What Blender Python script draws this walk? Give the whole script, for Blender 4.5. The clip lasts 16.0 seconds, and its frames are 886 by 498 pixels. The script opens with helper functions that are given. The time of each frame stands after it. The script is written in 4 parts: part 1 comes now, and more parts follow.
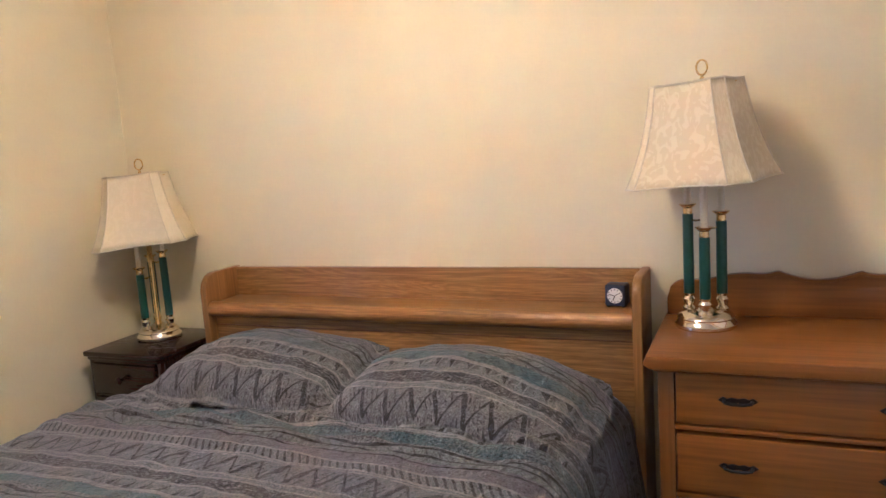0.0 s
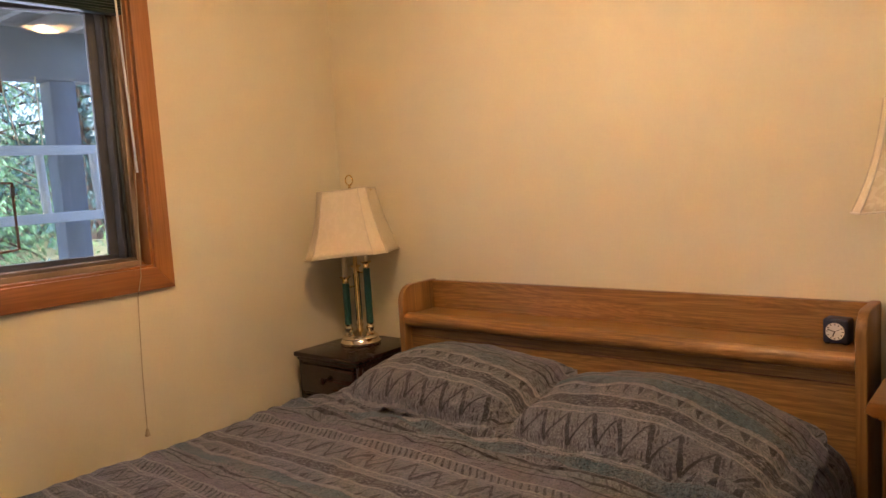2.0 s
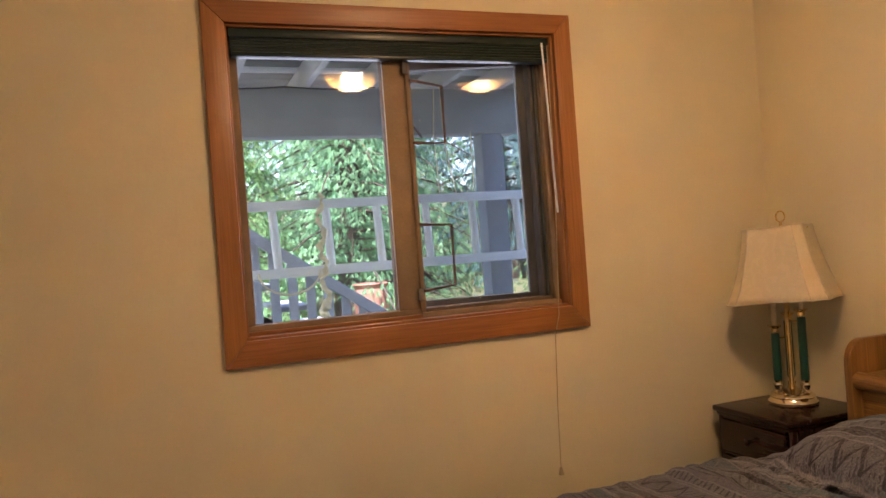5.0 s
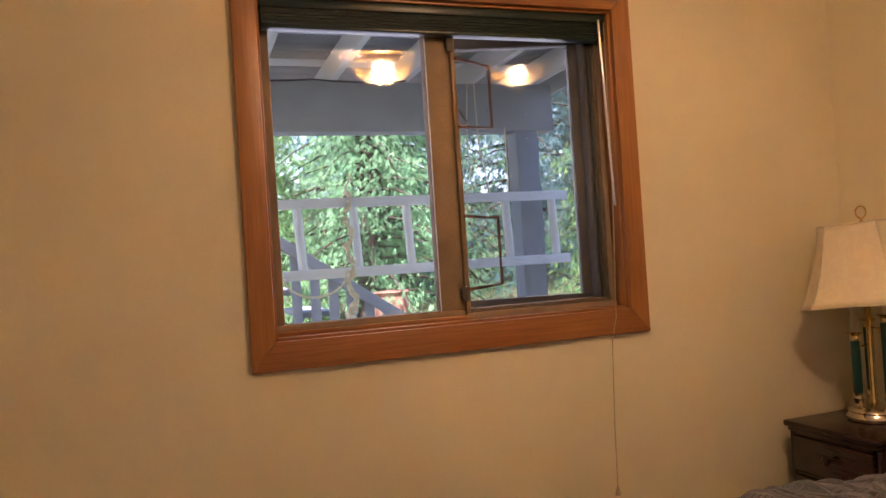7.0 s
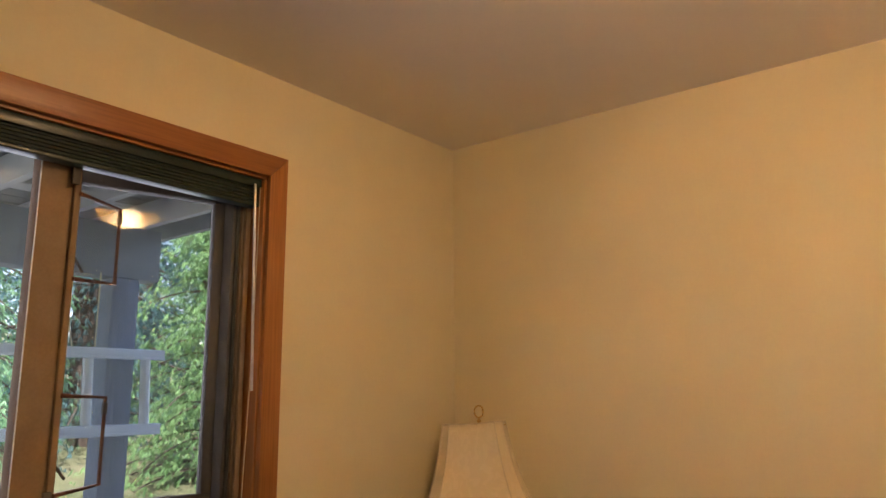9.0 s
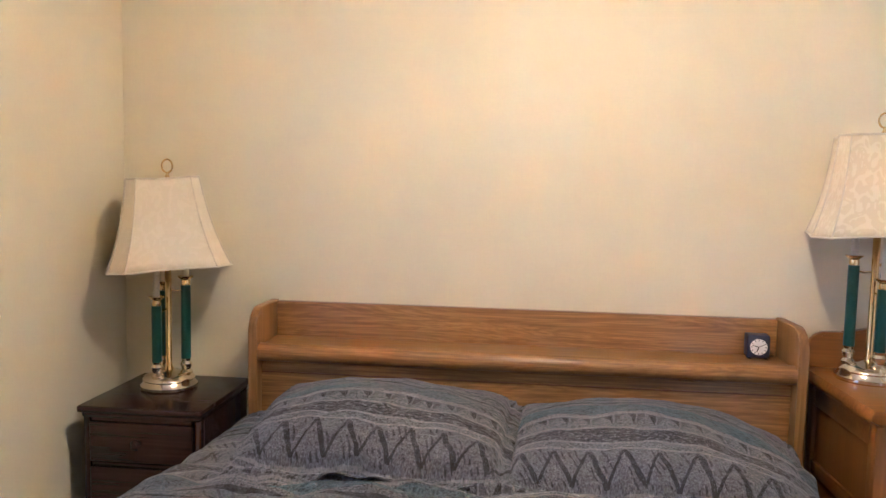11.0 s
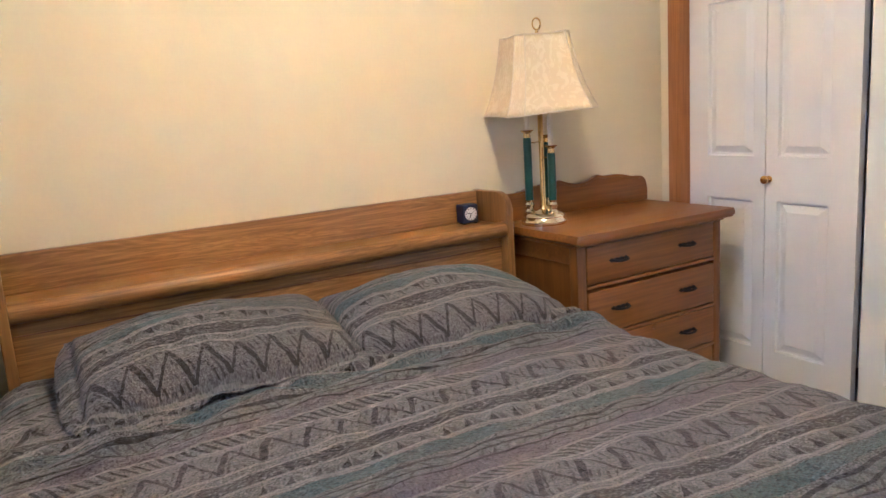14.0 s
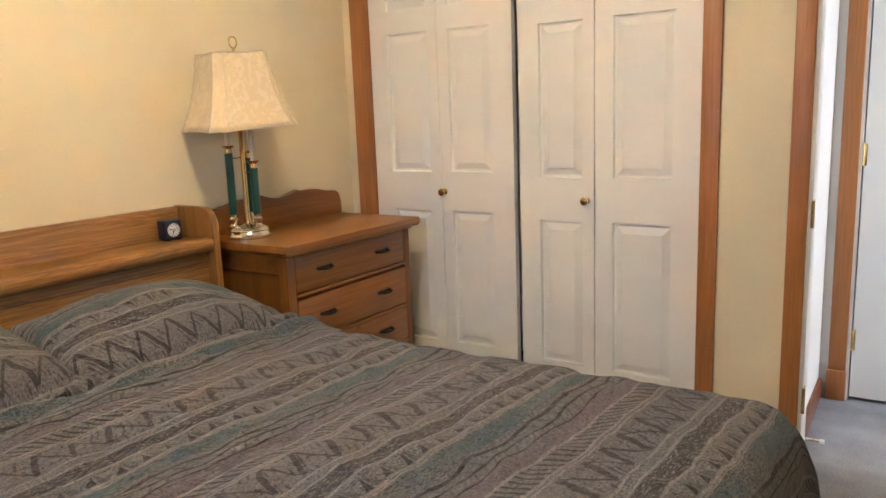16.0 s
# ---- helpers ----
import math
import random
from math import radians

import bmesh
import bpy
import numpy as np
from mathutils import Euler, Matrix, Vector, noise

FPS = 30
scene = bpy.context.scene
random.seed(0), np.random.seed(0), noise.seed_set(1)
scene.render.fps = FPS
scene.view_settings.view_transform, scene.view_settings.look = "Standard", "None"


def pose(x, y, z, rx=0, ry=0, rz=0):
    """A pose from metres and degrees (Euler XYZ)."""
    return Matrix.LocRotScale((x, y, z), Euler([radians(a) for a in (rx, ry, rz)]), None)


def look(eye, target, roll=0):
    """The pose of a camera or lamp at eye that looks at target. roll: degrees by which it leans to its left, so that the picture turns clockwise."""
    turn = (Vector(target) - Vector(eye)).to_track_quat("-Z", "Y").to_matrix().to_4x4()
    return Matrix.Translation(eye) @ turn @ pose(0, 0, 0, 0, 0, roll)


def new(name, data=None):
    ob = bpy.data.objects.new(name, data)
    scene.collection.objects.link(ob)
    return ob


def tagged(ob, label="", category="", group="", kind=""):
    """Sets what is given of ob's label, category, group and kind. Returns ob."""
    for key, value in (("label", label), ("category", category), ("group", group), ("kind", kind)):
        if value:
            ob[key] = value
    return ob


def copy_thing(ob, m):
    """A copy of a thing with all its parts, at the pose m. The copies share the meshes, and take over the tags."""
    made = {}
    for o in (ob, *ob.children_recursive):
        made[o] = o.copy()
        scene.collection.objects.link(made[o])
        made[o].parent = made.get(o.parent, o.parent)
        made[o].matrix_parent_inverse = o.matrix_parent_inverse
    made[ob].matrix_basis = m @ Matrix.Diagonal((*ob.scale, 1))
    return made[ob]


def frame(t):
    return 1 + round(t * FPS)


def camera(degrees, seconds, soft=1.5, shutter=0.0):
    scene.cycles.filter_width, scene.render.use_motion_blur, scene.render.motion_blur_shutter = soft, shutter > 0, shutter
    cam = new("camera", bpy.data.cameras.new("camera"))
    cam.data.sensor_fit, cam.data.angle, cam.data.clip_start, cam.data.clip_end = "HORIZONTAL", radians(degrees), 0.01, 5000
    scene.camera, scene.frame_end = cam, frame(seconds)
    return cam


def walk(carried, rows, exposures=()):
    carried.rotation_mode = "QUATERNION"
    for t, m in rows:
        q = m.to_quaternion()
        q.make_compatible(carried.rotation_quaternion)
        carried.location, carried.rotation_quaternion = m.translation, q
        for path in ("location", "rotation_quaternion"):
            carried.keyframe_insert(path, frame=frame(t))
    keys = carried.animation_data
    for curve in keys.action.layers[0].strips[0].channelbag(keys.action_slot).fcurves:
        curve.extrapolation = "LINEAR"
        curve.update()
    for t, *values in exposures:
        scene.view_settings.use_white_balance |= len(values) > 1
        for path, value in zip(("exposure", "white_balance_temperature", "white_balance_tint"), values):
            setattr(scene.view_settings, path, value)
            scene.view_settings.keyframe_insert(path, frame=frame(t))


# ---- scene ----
cam = camera(61.8, 16.0)
PATH = [
    (0, (2.405, -2.327, 1.424), (1.617, -0.511, 1.136), -3.9),
    (0.5, (2.402, -2.318, 1.422), (1.503, -0.552, 1.152), -3.7),
    (1, (2.406, -2.326, 1.416), (1.391, -0.621, 1.17), -3.5),
    (1.5, (2.412, -2.327, 1.415), (1.286, -0.689, 1.192), -3.5),
    (2, (2.434, -2.282, 1.409), (1.173, -0.742, 1.212), -3.6),
    (2.5, (2.417, -2.279, 1.406), (1.045, -0.833, 1.241), -3.5),
    (3, (2.394, -2.29, 1.416), (0.927, -0.939, 1.267), -3.1),
    (3.5, (2.394, -2.293, 1.406), (0.813, -1.073, 1.292), -3.2),
    (4, (2.365, -2.297, 1.398), (0.678, -1.226, 1.313), -3.3),
    (4.5, (2.359, -2.242, 1.403), (0.551, -1.389, 1.352), -3.8),
    (5, (2.307, -2.253, 1.397), (0.434, -1.551, 1.389), -4.2),
    (5.2, (2.261, -2.275, 1.387), (0.367, -1.634, 1.403), -4.4),
    (7.5, (2.023, -2.264, 1.35), (0.147, -1.573, 1.383), -3.1),
    (8, (1.958, -2.266, 1.397), (0.219, -1.281, 1.479), -0.8),
    (8.5, (1.84, -2.295, 1.38), (0.349, -0.999, 1.691), 0.6),
    (9, (1.732, -2.279, 1.469), (0.523, -0.734, 1.857), -0.4),
    (9.5, (1.639, -2.269, 1.402), (0.719, -0.538, 1.8), -1.5),
    (9.8, (1.517, -2.348, 1.446), (0.811, -0.495, 1.712), -1.8),
    (10, (1.500, -2.320, 1.405), (0.841, -0.446, 1.638), -1.2),
    (10.2, (1.451, -2.31, 1.408), (0.873, -0.4, 1.533), -0.1),
    (12.3, (1.039, -2.297, 1.29), (1.388, -0.351, 0.991), -3.3),
    (12.5, (0.972, -2.288, 1.293), (1.407, -0.361, 0.978), -3.6),
    (13, (0.816, -2.285, 1.292), (1.418, -0.408, 0.953), -4.3),
    (13.5, (0.64, -2.285, 1.281), (1.46, -0.497, 0.921), -4.3),
    (14, (0.522, -2.294, 1.3), (1.546, -0.616, 0.928), -3.8),
    (14.5, (0.44, -2.273, 1.31), (1.693, -0.761, 0.931), -3.1),
    (15, (0.357, -2.28, 1.307), (1.789, -0.935, 0.934), -2.5),
    (15.5, (0.352, -2.302, 1.295), (1.928, -1.127, 0.926), -2.1),
    (16, (0.347, -2.31, 1.292), (1.991, -1.229, 0.931), -2.2),
]
EXPOSURES = [
    (0, 2.96, 4520, 20), (1, 2.81, 4850, 18), (2, 2.37, 5950, 29), (3, 2.11, 6350, 32), (5.2, 2.07, 6350, 31),
    (7.5, 2.00, 6700, 38), (8.5, 1.86, 7000, 40), (9, 1.70, 6650, 26), (9.6, 1.80, 5600, 11), (10, 2.18, 4980, 18), (10.2, 2.63, 4600, 18),
    (12.3, 3.07, 4360, 23), (13, 3.07, 4400, 22), (14, 3.05, 4650, 17), (16, 2.90, 5150, 12)]
walk(cam, [(t, look(eye, target, roll)) for t, eye, target, roll in PATH], EXPOSURES)

# ---- world, sun and large lights ----
SUN_ELEVATION, SUN_AZIMUTH = radians(52), radians(118)
world = bpy.data.worlds.new("world")
scene.world = world
world.use_nodes = True
sky = world.node_tree.nodes.new("ShaderNodeTexSky")
sky.sky_type, sky.sun_disc = "NISHITA", False
sky.sun_elevation, sky.sun_rotation = SUN_ELEVATION, SUN_AZIMUTH
world.node_tree.links.new(sky.outputs[0], world.node_tree.nodes["Background"].inputs[0])
world.node_tree.nodes["Background"].inputs[1].default_value = 0.15
sun = new("sun", bpy.data.lights.new("sun", "SUN"))
sun.data.energy, sun.data.angle, sun.data.color = 5.0, radians(0.5), (1.0, 0.97, 0.92)
to_sun = Vector((math.sin(SUN_AZIMUTH) * math.cos(SUN_ELEVATION), math.cos(SUN_AZIMUTH) * math.cos(SUN_ELEVATION), math.sin(SUN_ELEVATION)))
sun.matrix_world = look(to_sun * 30, (0, 0, 0))
LAMP_GLOW = 30.0                     # the ceiling lamp's glass bowl
LAMP_TINT = (1.0, 0.60, 0.18, 1)


def area_light(name, m, width, height, watts, color):
    ob = new(name, bpy.data.lights.new(name, "AREA"))
    ob.data.shape, ob.data.size, ob.data.size_y = "RECTANGLE", width, height
    ob.data.energy, ob.data.color = watts, color
    ob.matrix_world = m
    return ob


# daylight in the window's opening; added fill for an unseen light in the hall
area_light("window_daylight", look((-0.42, -1.48, 1.66), (2, -1.48, 1.2)), 1.2, 0.95, 2.4, (0.78, 0.84, 1.0))
area_light("hall_fill", look((3.30, -4.6, 1.5), (3.80, -2.2, 1.0)), 0.6, 1.6, 10.0, (1.0, 0.93, 0.84))


# ---- materials ----
class Val:
    """A number socket of a node tree that can be reckoned with."""

    def __init__(self, tree, socket):
        self.tree, self.socket = tree, socket

    def op(self, kind, *others):
        n = self.tree.nodes.new("ShaderNodeMath")
        n.operation = kind
        for k, v in enumerate((self, *others)):
            if isinstance(v, Val):
                self.tree.links.new(v.socket, n.inputs[k])
            else:
                n.inputs[k].default_value = v
        return Val(self.tree, n.outputs[0])

    def __add__(self, o): return self.op("ADD", o)
    def __sub__(self, o): return self.op("SUBTRACT", o)
    def __mul__(self, o): return self.op("MULTIPLY", o)
    def __truediv__(self, o): return self.op("DIVIDE", o)
    def fract(self): return self.op("FRACT")
    def abs(self): return self.op("ABSOLUTE")
    def less(self, o): return self.op("LESS_THAN", o)
    def more(self, o): return self.op("GREATER_THAN", o)
    def sin(self): return self.op("SINE")
    def either(self, o): return self.op("MAXIMUM", o)
    def near(self, middle, half): return (self - middle).abs().less(half)
    def between(self, a, b): return self.more(a) * self.less(b)


class Mat:
    """A principled material under construction."""

    def __init__(self, name, rough=0.6, metal=0.0, spec=0.5):
        self.m = bpy.data.materials.new(name)
        self.m.use_nodes = True
        self.t = self.m.node_tree
        self.b = self.t.nodes["Principled BSDF"]
        self.b.inputs["Roughness"].default_value = rough
        self.b.inputs["Metallic"].default_value = metal
        self.b.inputs["Specular IOR Level"].default_value = spec

    def node(self, kind, **values):
        n = self.t.nodes.new(kind)
        for k, v in values.items():
            n.inputs[k].default_value = v
        return n

    def link(self, a, b): self.t.links.new(a, b)

    def coords(self, kind="Object", scale=(1, 1, 1), turn=(0, 0, 0)):
        c, m = self.node("ShaderNodeTexCoord"), self.node("ShaderNodeMapping", Scale=scale, Rotation=turn)
        self.link(c.outputs[kind], m.inputs[0])
        return m.outputs[0]

    def noise(self, where, scale, detail=4.0, rough=0.55, warp=0.0):
        n = self.node("ShaderNodeTexNoise", Scale=scale, Detail=detail, Roughness=rough, Distortion=warp)
        self.link(where, n.inputs["Vector"])
        return Val(self.t, n.outputs[0])

    def ramp(self, value, stops):
        n = self.node("ShaderNodeValToRGB")
        e = n.color_ramp.elements
        while len(e) < len(stops):
            e.new(0.5)
        for k, (p, c) in enumerate(stops):
            e[k].position, e[k].color = p, (*c, 1)
        self.link(value.socket, n.inputs[0])
        return n.outputs[0]

    def mix(self, value, a, b, blend="MIX"):
        n = self.node("ShaderNodeMix")
        n.data_type, n.blend_type = "RGBA", blend
        for k, v in ((0, value), (6, a), (7, b)):
            v = v.socket if isinstance(v, Val) else v
            if isinstance(v, (int, float)):
                n.inputs[k].default_value = v
            elif isinstance(v, tuple):
                n.inputs[k].default_value = (*v, 1)
            else:
                self.link(v, n.inputs[k])
        return n.outputs[2]

    def color(self, socket): self.link(socket, self.b.inputs["Base Color"])

    def rough(self, value, lo, hi):
        self.link((value * (hi - lo) + lo).socket, self.b.inputs["Roughness"])

    def bump(self, value, strength, distance):
        n = self.node("ShaderNodeBump", Strength=strength, Distance=distance)
        self.link(value.socket, n.inputs["Height"])
        self.link(n.outputs[0], self.b.inputs["Normal"])


def plain(name, c1, c2, scale=8.0, rough=0.6, metal=0.0, fine=120.0, bump=0.15, depth=0.001, spec=0.5):
    """A surface with clouds of two colours, fine grain and a little relief."""
    k = Mat(name, rough, metal, spec)
    at = k.coords()
    big, small = k.noise(at, scale), k.noise(at, fine, 2)
    k.color(k.ramp(big * 0.7 + small * 0.3, [(0.32, c1), (0.68, c2)]))
    k.rough(big, max(rough - 0.08, 0.02), min(rough + 0.08, 1))
    k.bump(small, bump, depth)
    return k.m


def wood(name, dark, light, along="x", rough=0.4, scale=1.0, vein=0.5, spec=0.5, lines=9.0, pore=1.5):
    """Straight-grained boards with darker veins and pores along one axis."""
    k = Mat(name, rough, 0, spec)
    s = {"x": (1.0, 16, 16), "y": (16, 1.0, 16), "z": (16, 16, 1.0)}[along]
    f = {"x": (5, 150, 150), "y": (150, 5, 150), "z": (150, 150, 5)}[along]
    at = k.coords(scale=tuple(v * scale for v in s))
    pores = k.noise(k.coords(scale=tuple(v * scale for v in f)), 1.0, 2)
    grain = k.noise(at, 1.3, 5, 0.6, 1.2)
    rings = ((grain * lines).sin() * 0.5 + 0.5) * vein + k.noise(at, 3.0, 3) * (1 - vein)
    mid = tuple((a + b) / 2 for a, b in zip(dark, light))
    base = k.ramp(rings, [(0.15, dark), (0.5, mid), (0.85, light)])
    k.color(k.mix((pores - 0.38) * pore, base, tuple(v * 0.55 for v in dark)))
    k.rough(rings, rough - 0.06, rough + 0.1)
    k.bump(pores + rings * 0.8, 0.2, 0.001)
    return k.m


def glowing(name, color, strength, radius):
    """Lamp glass: amber at the rim, near white where the bulb sits behind it."""
    k = Mat(name, 0.4)
    sep = k.node("ShaderNodeSeparateXYZ")
    k.link(k.coords(), sep.inputs[0])
    x, y = Val(k.t, sep.outputs[0]), Val(k.t, sep.outputs[1])
    far = (x * x + y * y).op("SQRT") / radius
    k.b.inputs["Base Color"].default_value = color
    k.link(k.ramp(far, [(0.42, (1.0, 0.73, 0.34)), (0.85, color[:3])]), k.b.inputs["Emission Color"])
    k.link((far.op("MULTIPLY", -1.0).op("ADD", 1.3).op("POWER", 3.0) * strength).socket, k.b.inputs["Emission Strength"])
    clear, mixed = k.node("ShaderNodeBsdfTransparent", Color=(1.0, 0.84, 0.56, 1)), k.node("ShaderNodeMixShader", Fac=0.55)
    k.link(k.b.outputs[0], mixed.inputs[1]), k.link(clear.outputs[0], mixed.inputs[2])
    k.link(mixed.outputs[0], k.t.nodes["Material Output"].inputs[0])
    return k.m


def clear_glass(name):
    k = Mat(name)
    gloss, clear, f, mixed = (k.node(n) for n in ("ShaderNodeBsdfGlossy", "ShaderNodeBsdfTransparent", "ShaderNodeFresnel", "ShaderNodeMixShader"))
    gloss.inputs["Roughness"].default_value = 0.0
    f.inputs["IOR"].default_value = 1.5
    clear.inputs[0].default_value = (0.97, 0.985, 0.98, 1)
    k.link(f.outputs[0], mixed.inputs[0]), k.link(clear.outputs[0], mixed.inputs[1]), k.link(gloss.outputs[0], mixed.inputs[2])
    k.link(mixed.outputs[0], k.t.nodes["Material Output"].inputs[0])
    return k.m


def mesh_screen(name):
    """A fine dark wire mesh, too fine to see its wires."""
    k = Mat(name, 0.8)
    k.b.inputs["Base Color"].default_value = (0.05, 0.055, 0.06, 1)
    clear, mixed = k.node("ShaderNodeBsdfTransparent"), k.node("ShaderNodeMixShader", Fac=0.83)
    k.link(k.b.outputs[0], mixed.inputs[1]), k.link(clear.outputs[0], mixed.inputs[2])
    k.link(mixed.outputs[0], k.t.nodes["Material Output"].inputs[0])
    return k.m


def woven_stripes(name, period=0.44):
    """Printed cotton: bands of zigzags, ladders, triangles, speckle and teal or mauve washes across the cloth; the UV map is in metres."""
    k = Mat(name, 0.92, 0, 0.2)
    at = k.coords("UV")
    sep = k.node("ShaderNodeSeparateXYZ")
    k.link(at, sep.inputs[0])
    u, v = Val(k.t, sep.outputs[0]), Val(k.t, sep.outputs[1])
    wob, wob2, fine = k.noise(at, 6.0, 2), k.noise(at, 45.0, 2), k.noise(at, 300.0, 2)
    patch, worn = k.noise(at, 3.0, 3), k.noise(at, 28.0, 3)
    p = ((v + (wob - 0.5) * 0.030 + (wob2 - 0.5) * 0.004) / period).fract()
    u = u + (wob2 - 0.5) * 0.008 + (wob - 0.5) * 0.03
    speck = k.noise(at, 190.0, 3, 0.7)
    col = k.ramp(fine * 0.45 + speck * 0.55, [(0.38, (0.043, 0.042, 0.047)), (0.62, (0.226, 0.219, 0.230))])
    # washes of colour
    teal = p.less(0.050).either(p.more(0.960)) * (patch * 3.6 - 1.15).op("MAXIMUM", 0.06).op("MINIMUM", 1.0)
    col = k.mix(teal * 0.7, col, (0.040, 0.098, 0.120))
    pale = p.between(0.10, 0.20) * patch
    col = k.mix(pale * 0.6, col, (0.125, 0.140, 0.138))
    mauve = p.between(0.19, 0.30)
    col = k.mix(mauve * 0.62, col, (0.135, 0.110, 0.138))
    col = k.mix(p.between(0.45, 0.66) * 0.30, col, (0.130, 0.120, 0.140))
    # pale stitched lines that bound the bands
    lines = p.near(0.305, 0.008).either(p.near(0.415, 0.008)).either(p.near(0.442, 0.005)).either(p.near(0.668, 0.006)).either(p.near(0.715, 0.005)).either(p.near(0.822, 0.006)).either(p.near(0.932, 0.007)).either(p.near(0.948, 0.004))
    col = k.mix(lines * worn * 0.7, col, (0.33, 0.315, 0.30))
    # dark wavy threads beside the teal
    thread = (p + (u * 38.0).sin() * 0.007).near(0.092, 0.011).either((p + (u * 27.0).sin() * 0.010).near(0.150, 0.007)).either((p + (u * 33.0).sin() * 0.006).near(0.205, 0.006))
    dark = thread * (worn * 1.6)
    # ladder of slanting strokes
    ladder = p.between(0.312, 0.410) * ((u - p * 0.26) / 0.0215).fract().near(0.5, 0.17)
    dark = dark.either(ladder * 0.75)
    # large zigzag: one leg broad, the other thin and hatched
    cell = (u / 0.078).fract()
    saw = (cell - 0.5).abs() * 2.0
    leg = cell.less(0.5) * 0.08 + 0.095
    zz = p.between(0.465, 0.650) * (saw - (p - 0.465) / 0.185).abs().less(leg) * speck.more(0.40)
    dark = dark.either(zz * 0.78)
    hatch = p.between(0.455, 0.660) * (((u * 0.55 + p * 0.11) / 0.0085).fract().less(0.35)) * worn.more(0.52)
    dark = dark.either(hatch * 0.6)
    # heavy speckled band
    heavy = p.between(0.725, 0.812) * k.noise(k.coords("UV", (1, 2.2, 1)), 80.0, 3).more(0.45)
    dark = dark.either(heavy * 0.72)
    # small triangles with a split down the middle
    cell2 = (u / 0.052).fract()
    saw2 = (cell2 - 0.5).abs() * 2.0
    tri = p.between(0.838, 0.918) * saw2.less((p - 0.838) / 0.095) * (cell2.near(0.5, 0.05) * -1.0 + 1.0) * speck.more(0.42)
    dark = dark.either(tri * (cell2.less(0.5) * 0.45 + 0.45))
    # leaf strokes in the pale band, scratches in the mauve, flecks in the teal
    leafy = p.between(0.105, 0.195) * ((u + (p - 0.15).abs() * 0.35) / 0.034).fract().near(0.5, 0.11) * speck.more(0.45)
    dark = dark.either(leafy * 0.5)
    tick = p.between(0.20, 0.30) * k.noise(k.coords("UV", (2.2, 1, 1)), 120.0, 2).more(0.575)
    dark = dark.either(tick * 0.55)
    fleck = (p.less(0.075).either(p.more(0.95))) * k.noise(k.coords("UV", (1, 2.6, 1)), 110.0, 3).more(0.55)
    dark = dark.either(fleck * 0.6)
    col = k.mix(dark * (fine * 0.5 + 0.72), col, (0.018, 0.016, 0.019))
    k.color(col)
    k.b.inputs["Sheen Weight"].default_value = 0.15
    k.bump(k.noise(at, 520.0, 1) * 0.4 + k.noise(at, 24.0, 4) * 5.5 + k.noise(at, 75.0, 3) * 1.8 + speck * 0.9 - dark * 0.9, 0.8, 0.006)
    return k.m


def brocade(name, ground, leaf_color):
    """Cream shade cloth with a faint scrolling leaf weave."""
    k = Mat(name, 0.85, 0, 0.25)
    at = k.coords("UV")
    leaf = k.noise(at, 26.0, 1.0, 0.4, 1.8)
    spots = leaf.more(0.53)
    col = k.mix(spots * 0.8, ground, leaf_color)
    k.color(col)
    k.bump(k.noise(k.coords("UV", (1, 0.25, 1)), 900.0, 1) + spots * 0.4, 0.25, 0.0006)
    return k.m


def textured_wall(name, c1, c2):
    """Roller-painted plasterboard."""
    k = Mat(name, 0.72, 0, 0.3)
    at = k.coords()
    stipple, cloud = k.noise(at, 95.0, 3), k.noise(at, 1.6, 3)
    k.color(k.ramp(cloud * 0.75 + stipple * 0.25, [(0.35, c1), (0.65, c2)]))
    k.bump(stipple + k.noise(at, 14.0, 2) * 0.6, 0.22, 0.0015)
    return k.m


def carpet_mat(name):
    k = Mat(name, 0.98, 0, 0.1)
    at = k.coords()
    tuft, cloud = k.noise(at, 190.0, 3), k.noise(at, 5.0, 4)
    k.color(k.ramp(tuft * 0.55 + cloud * 0.45, [(0.36, (0.20, 0.20, 0.215)), (0.64, (0.42, 0.42, 0.43))]))
    k.bump(tuft, 0.8, 0.006)
    return k.m


WALL = textured_wall("cream_wall_paint", (0.735, 0.656, 0.462), (0.790, 0.714, 0.516))
CEIL = textured_wall("ceiling_paint", (0.84, 0.80, 0.785), (0.89, 0.85, 0.835))
HALLWALL = textured_wall("hall_wall_paint", (0.74, 0.72, 0.68), (0.80, 0.78, 0.74))
CARPET = carpet_mat("carpet_pile")
FIR = wood("fir_trim_upright", (0.375, 0.150, 0.040), (0.460, 0.196, 0.055), "z", 0.38, 1.0, 0.3)
FIR_Y = wood("fir_trim_level", (0.320, 0.120, 0.033), (0.400, 0.160, 0.046), "y", 0.38, 1.0, 0.3)
FIR_X = wood("fir_trim_deep", (0.18, 0.060, 0.020), (0.34, 0.130, 0.048), "x", 0.38)
OAK = wood("oak_laminate", (0.235, 0.112, 0.026), (0.425, 0.218, 0.058), "x", 0.34, 1.0, 0.42, 0.5, 60.0, 2.0)
OAK_Z = wood("oak_laminate_upright", (0.24, 0.112, 0.025), (0.46, 0.232, 0.062), "z", 0.36, 1.0, 0.5)
MAPLE = wood("orange_dresser_wood", (0.205, 0.071, 0.008), (0.300, 0.114, 0.014), "x", 0.30, 0.7, 0.22, 0.5, 14.0)
MAPLE_Z = wood("orange_dresser_wood_upright", (0.190, 0.065, 0.007), (0.285, 0.108, 0.013), "z", 0.33, 0.7, 0.28)
MAHOGANY = wood("dark_mahogany", (0.026, 0.011, 0.009), (0.056, 0.024, 0.018), "x", 0.24, 0.8, 0.4)
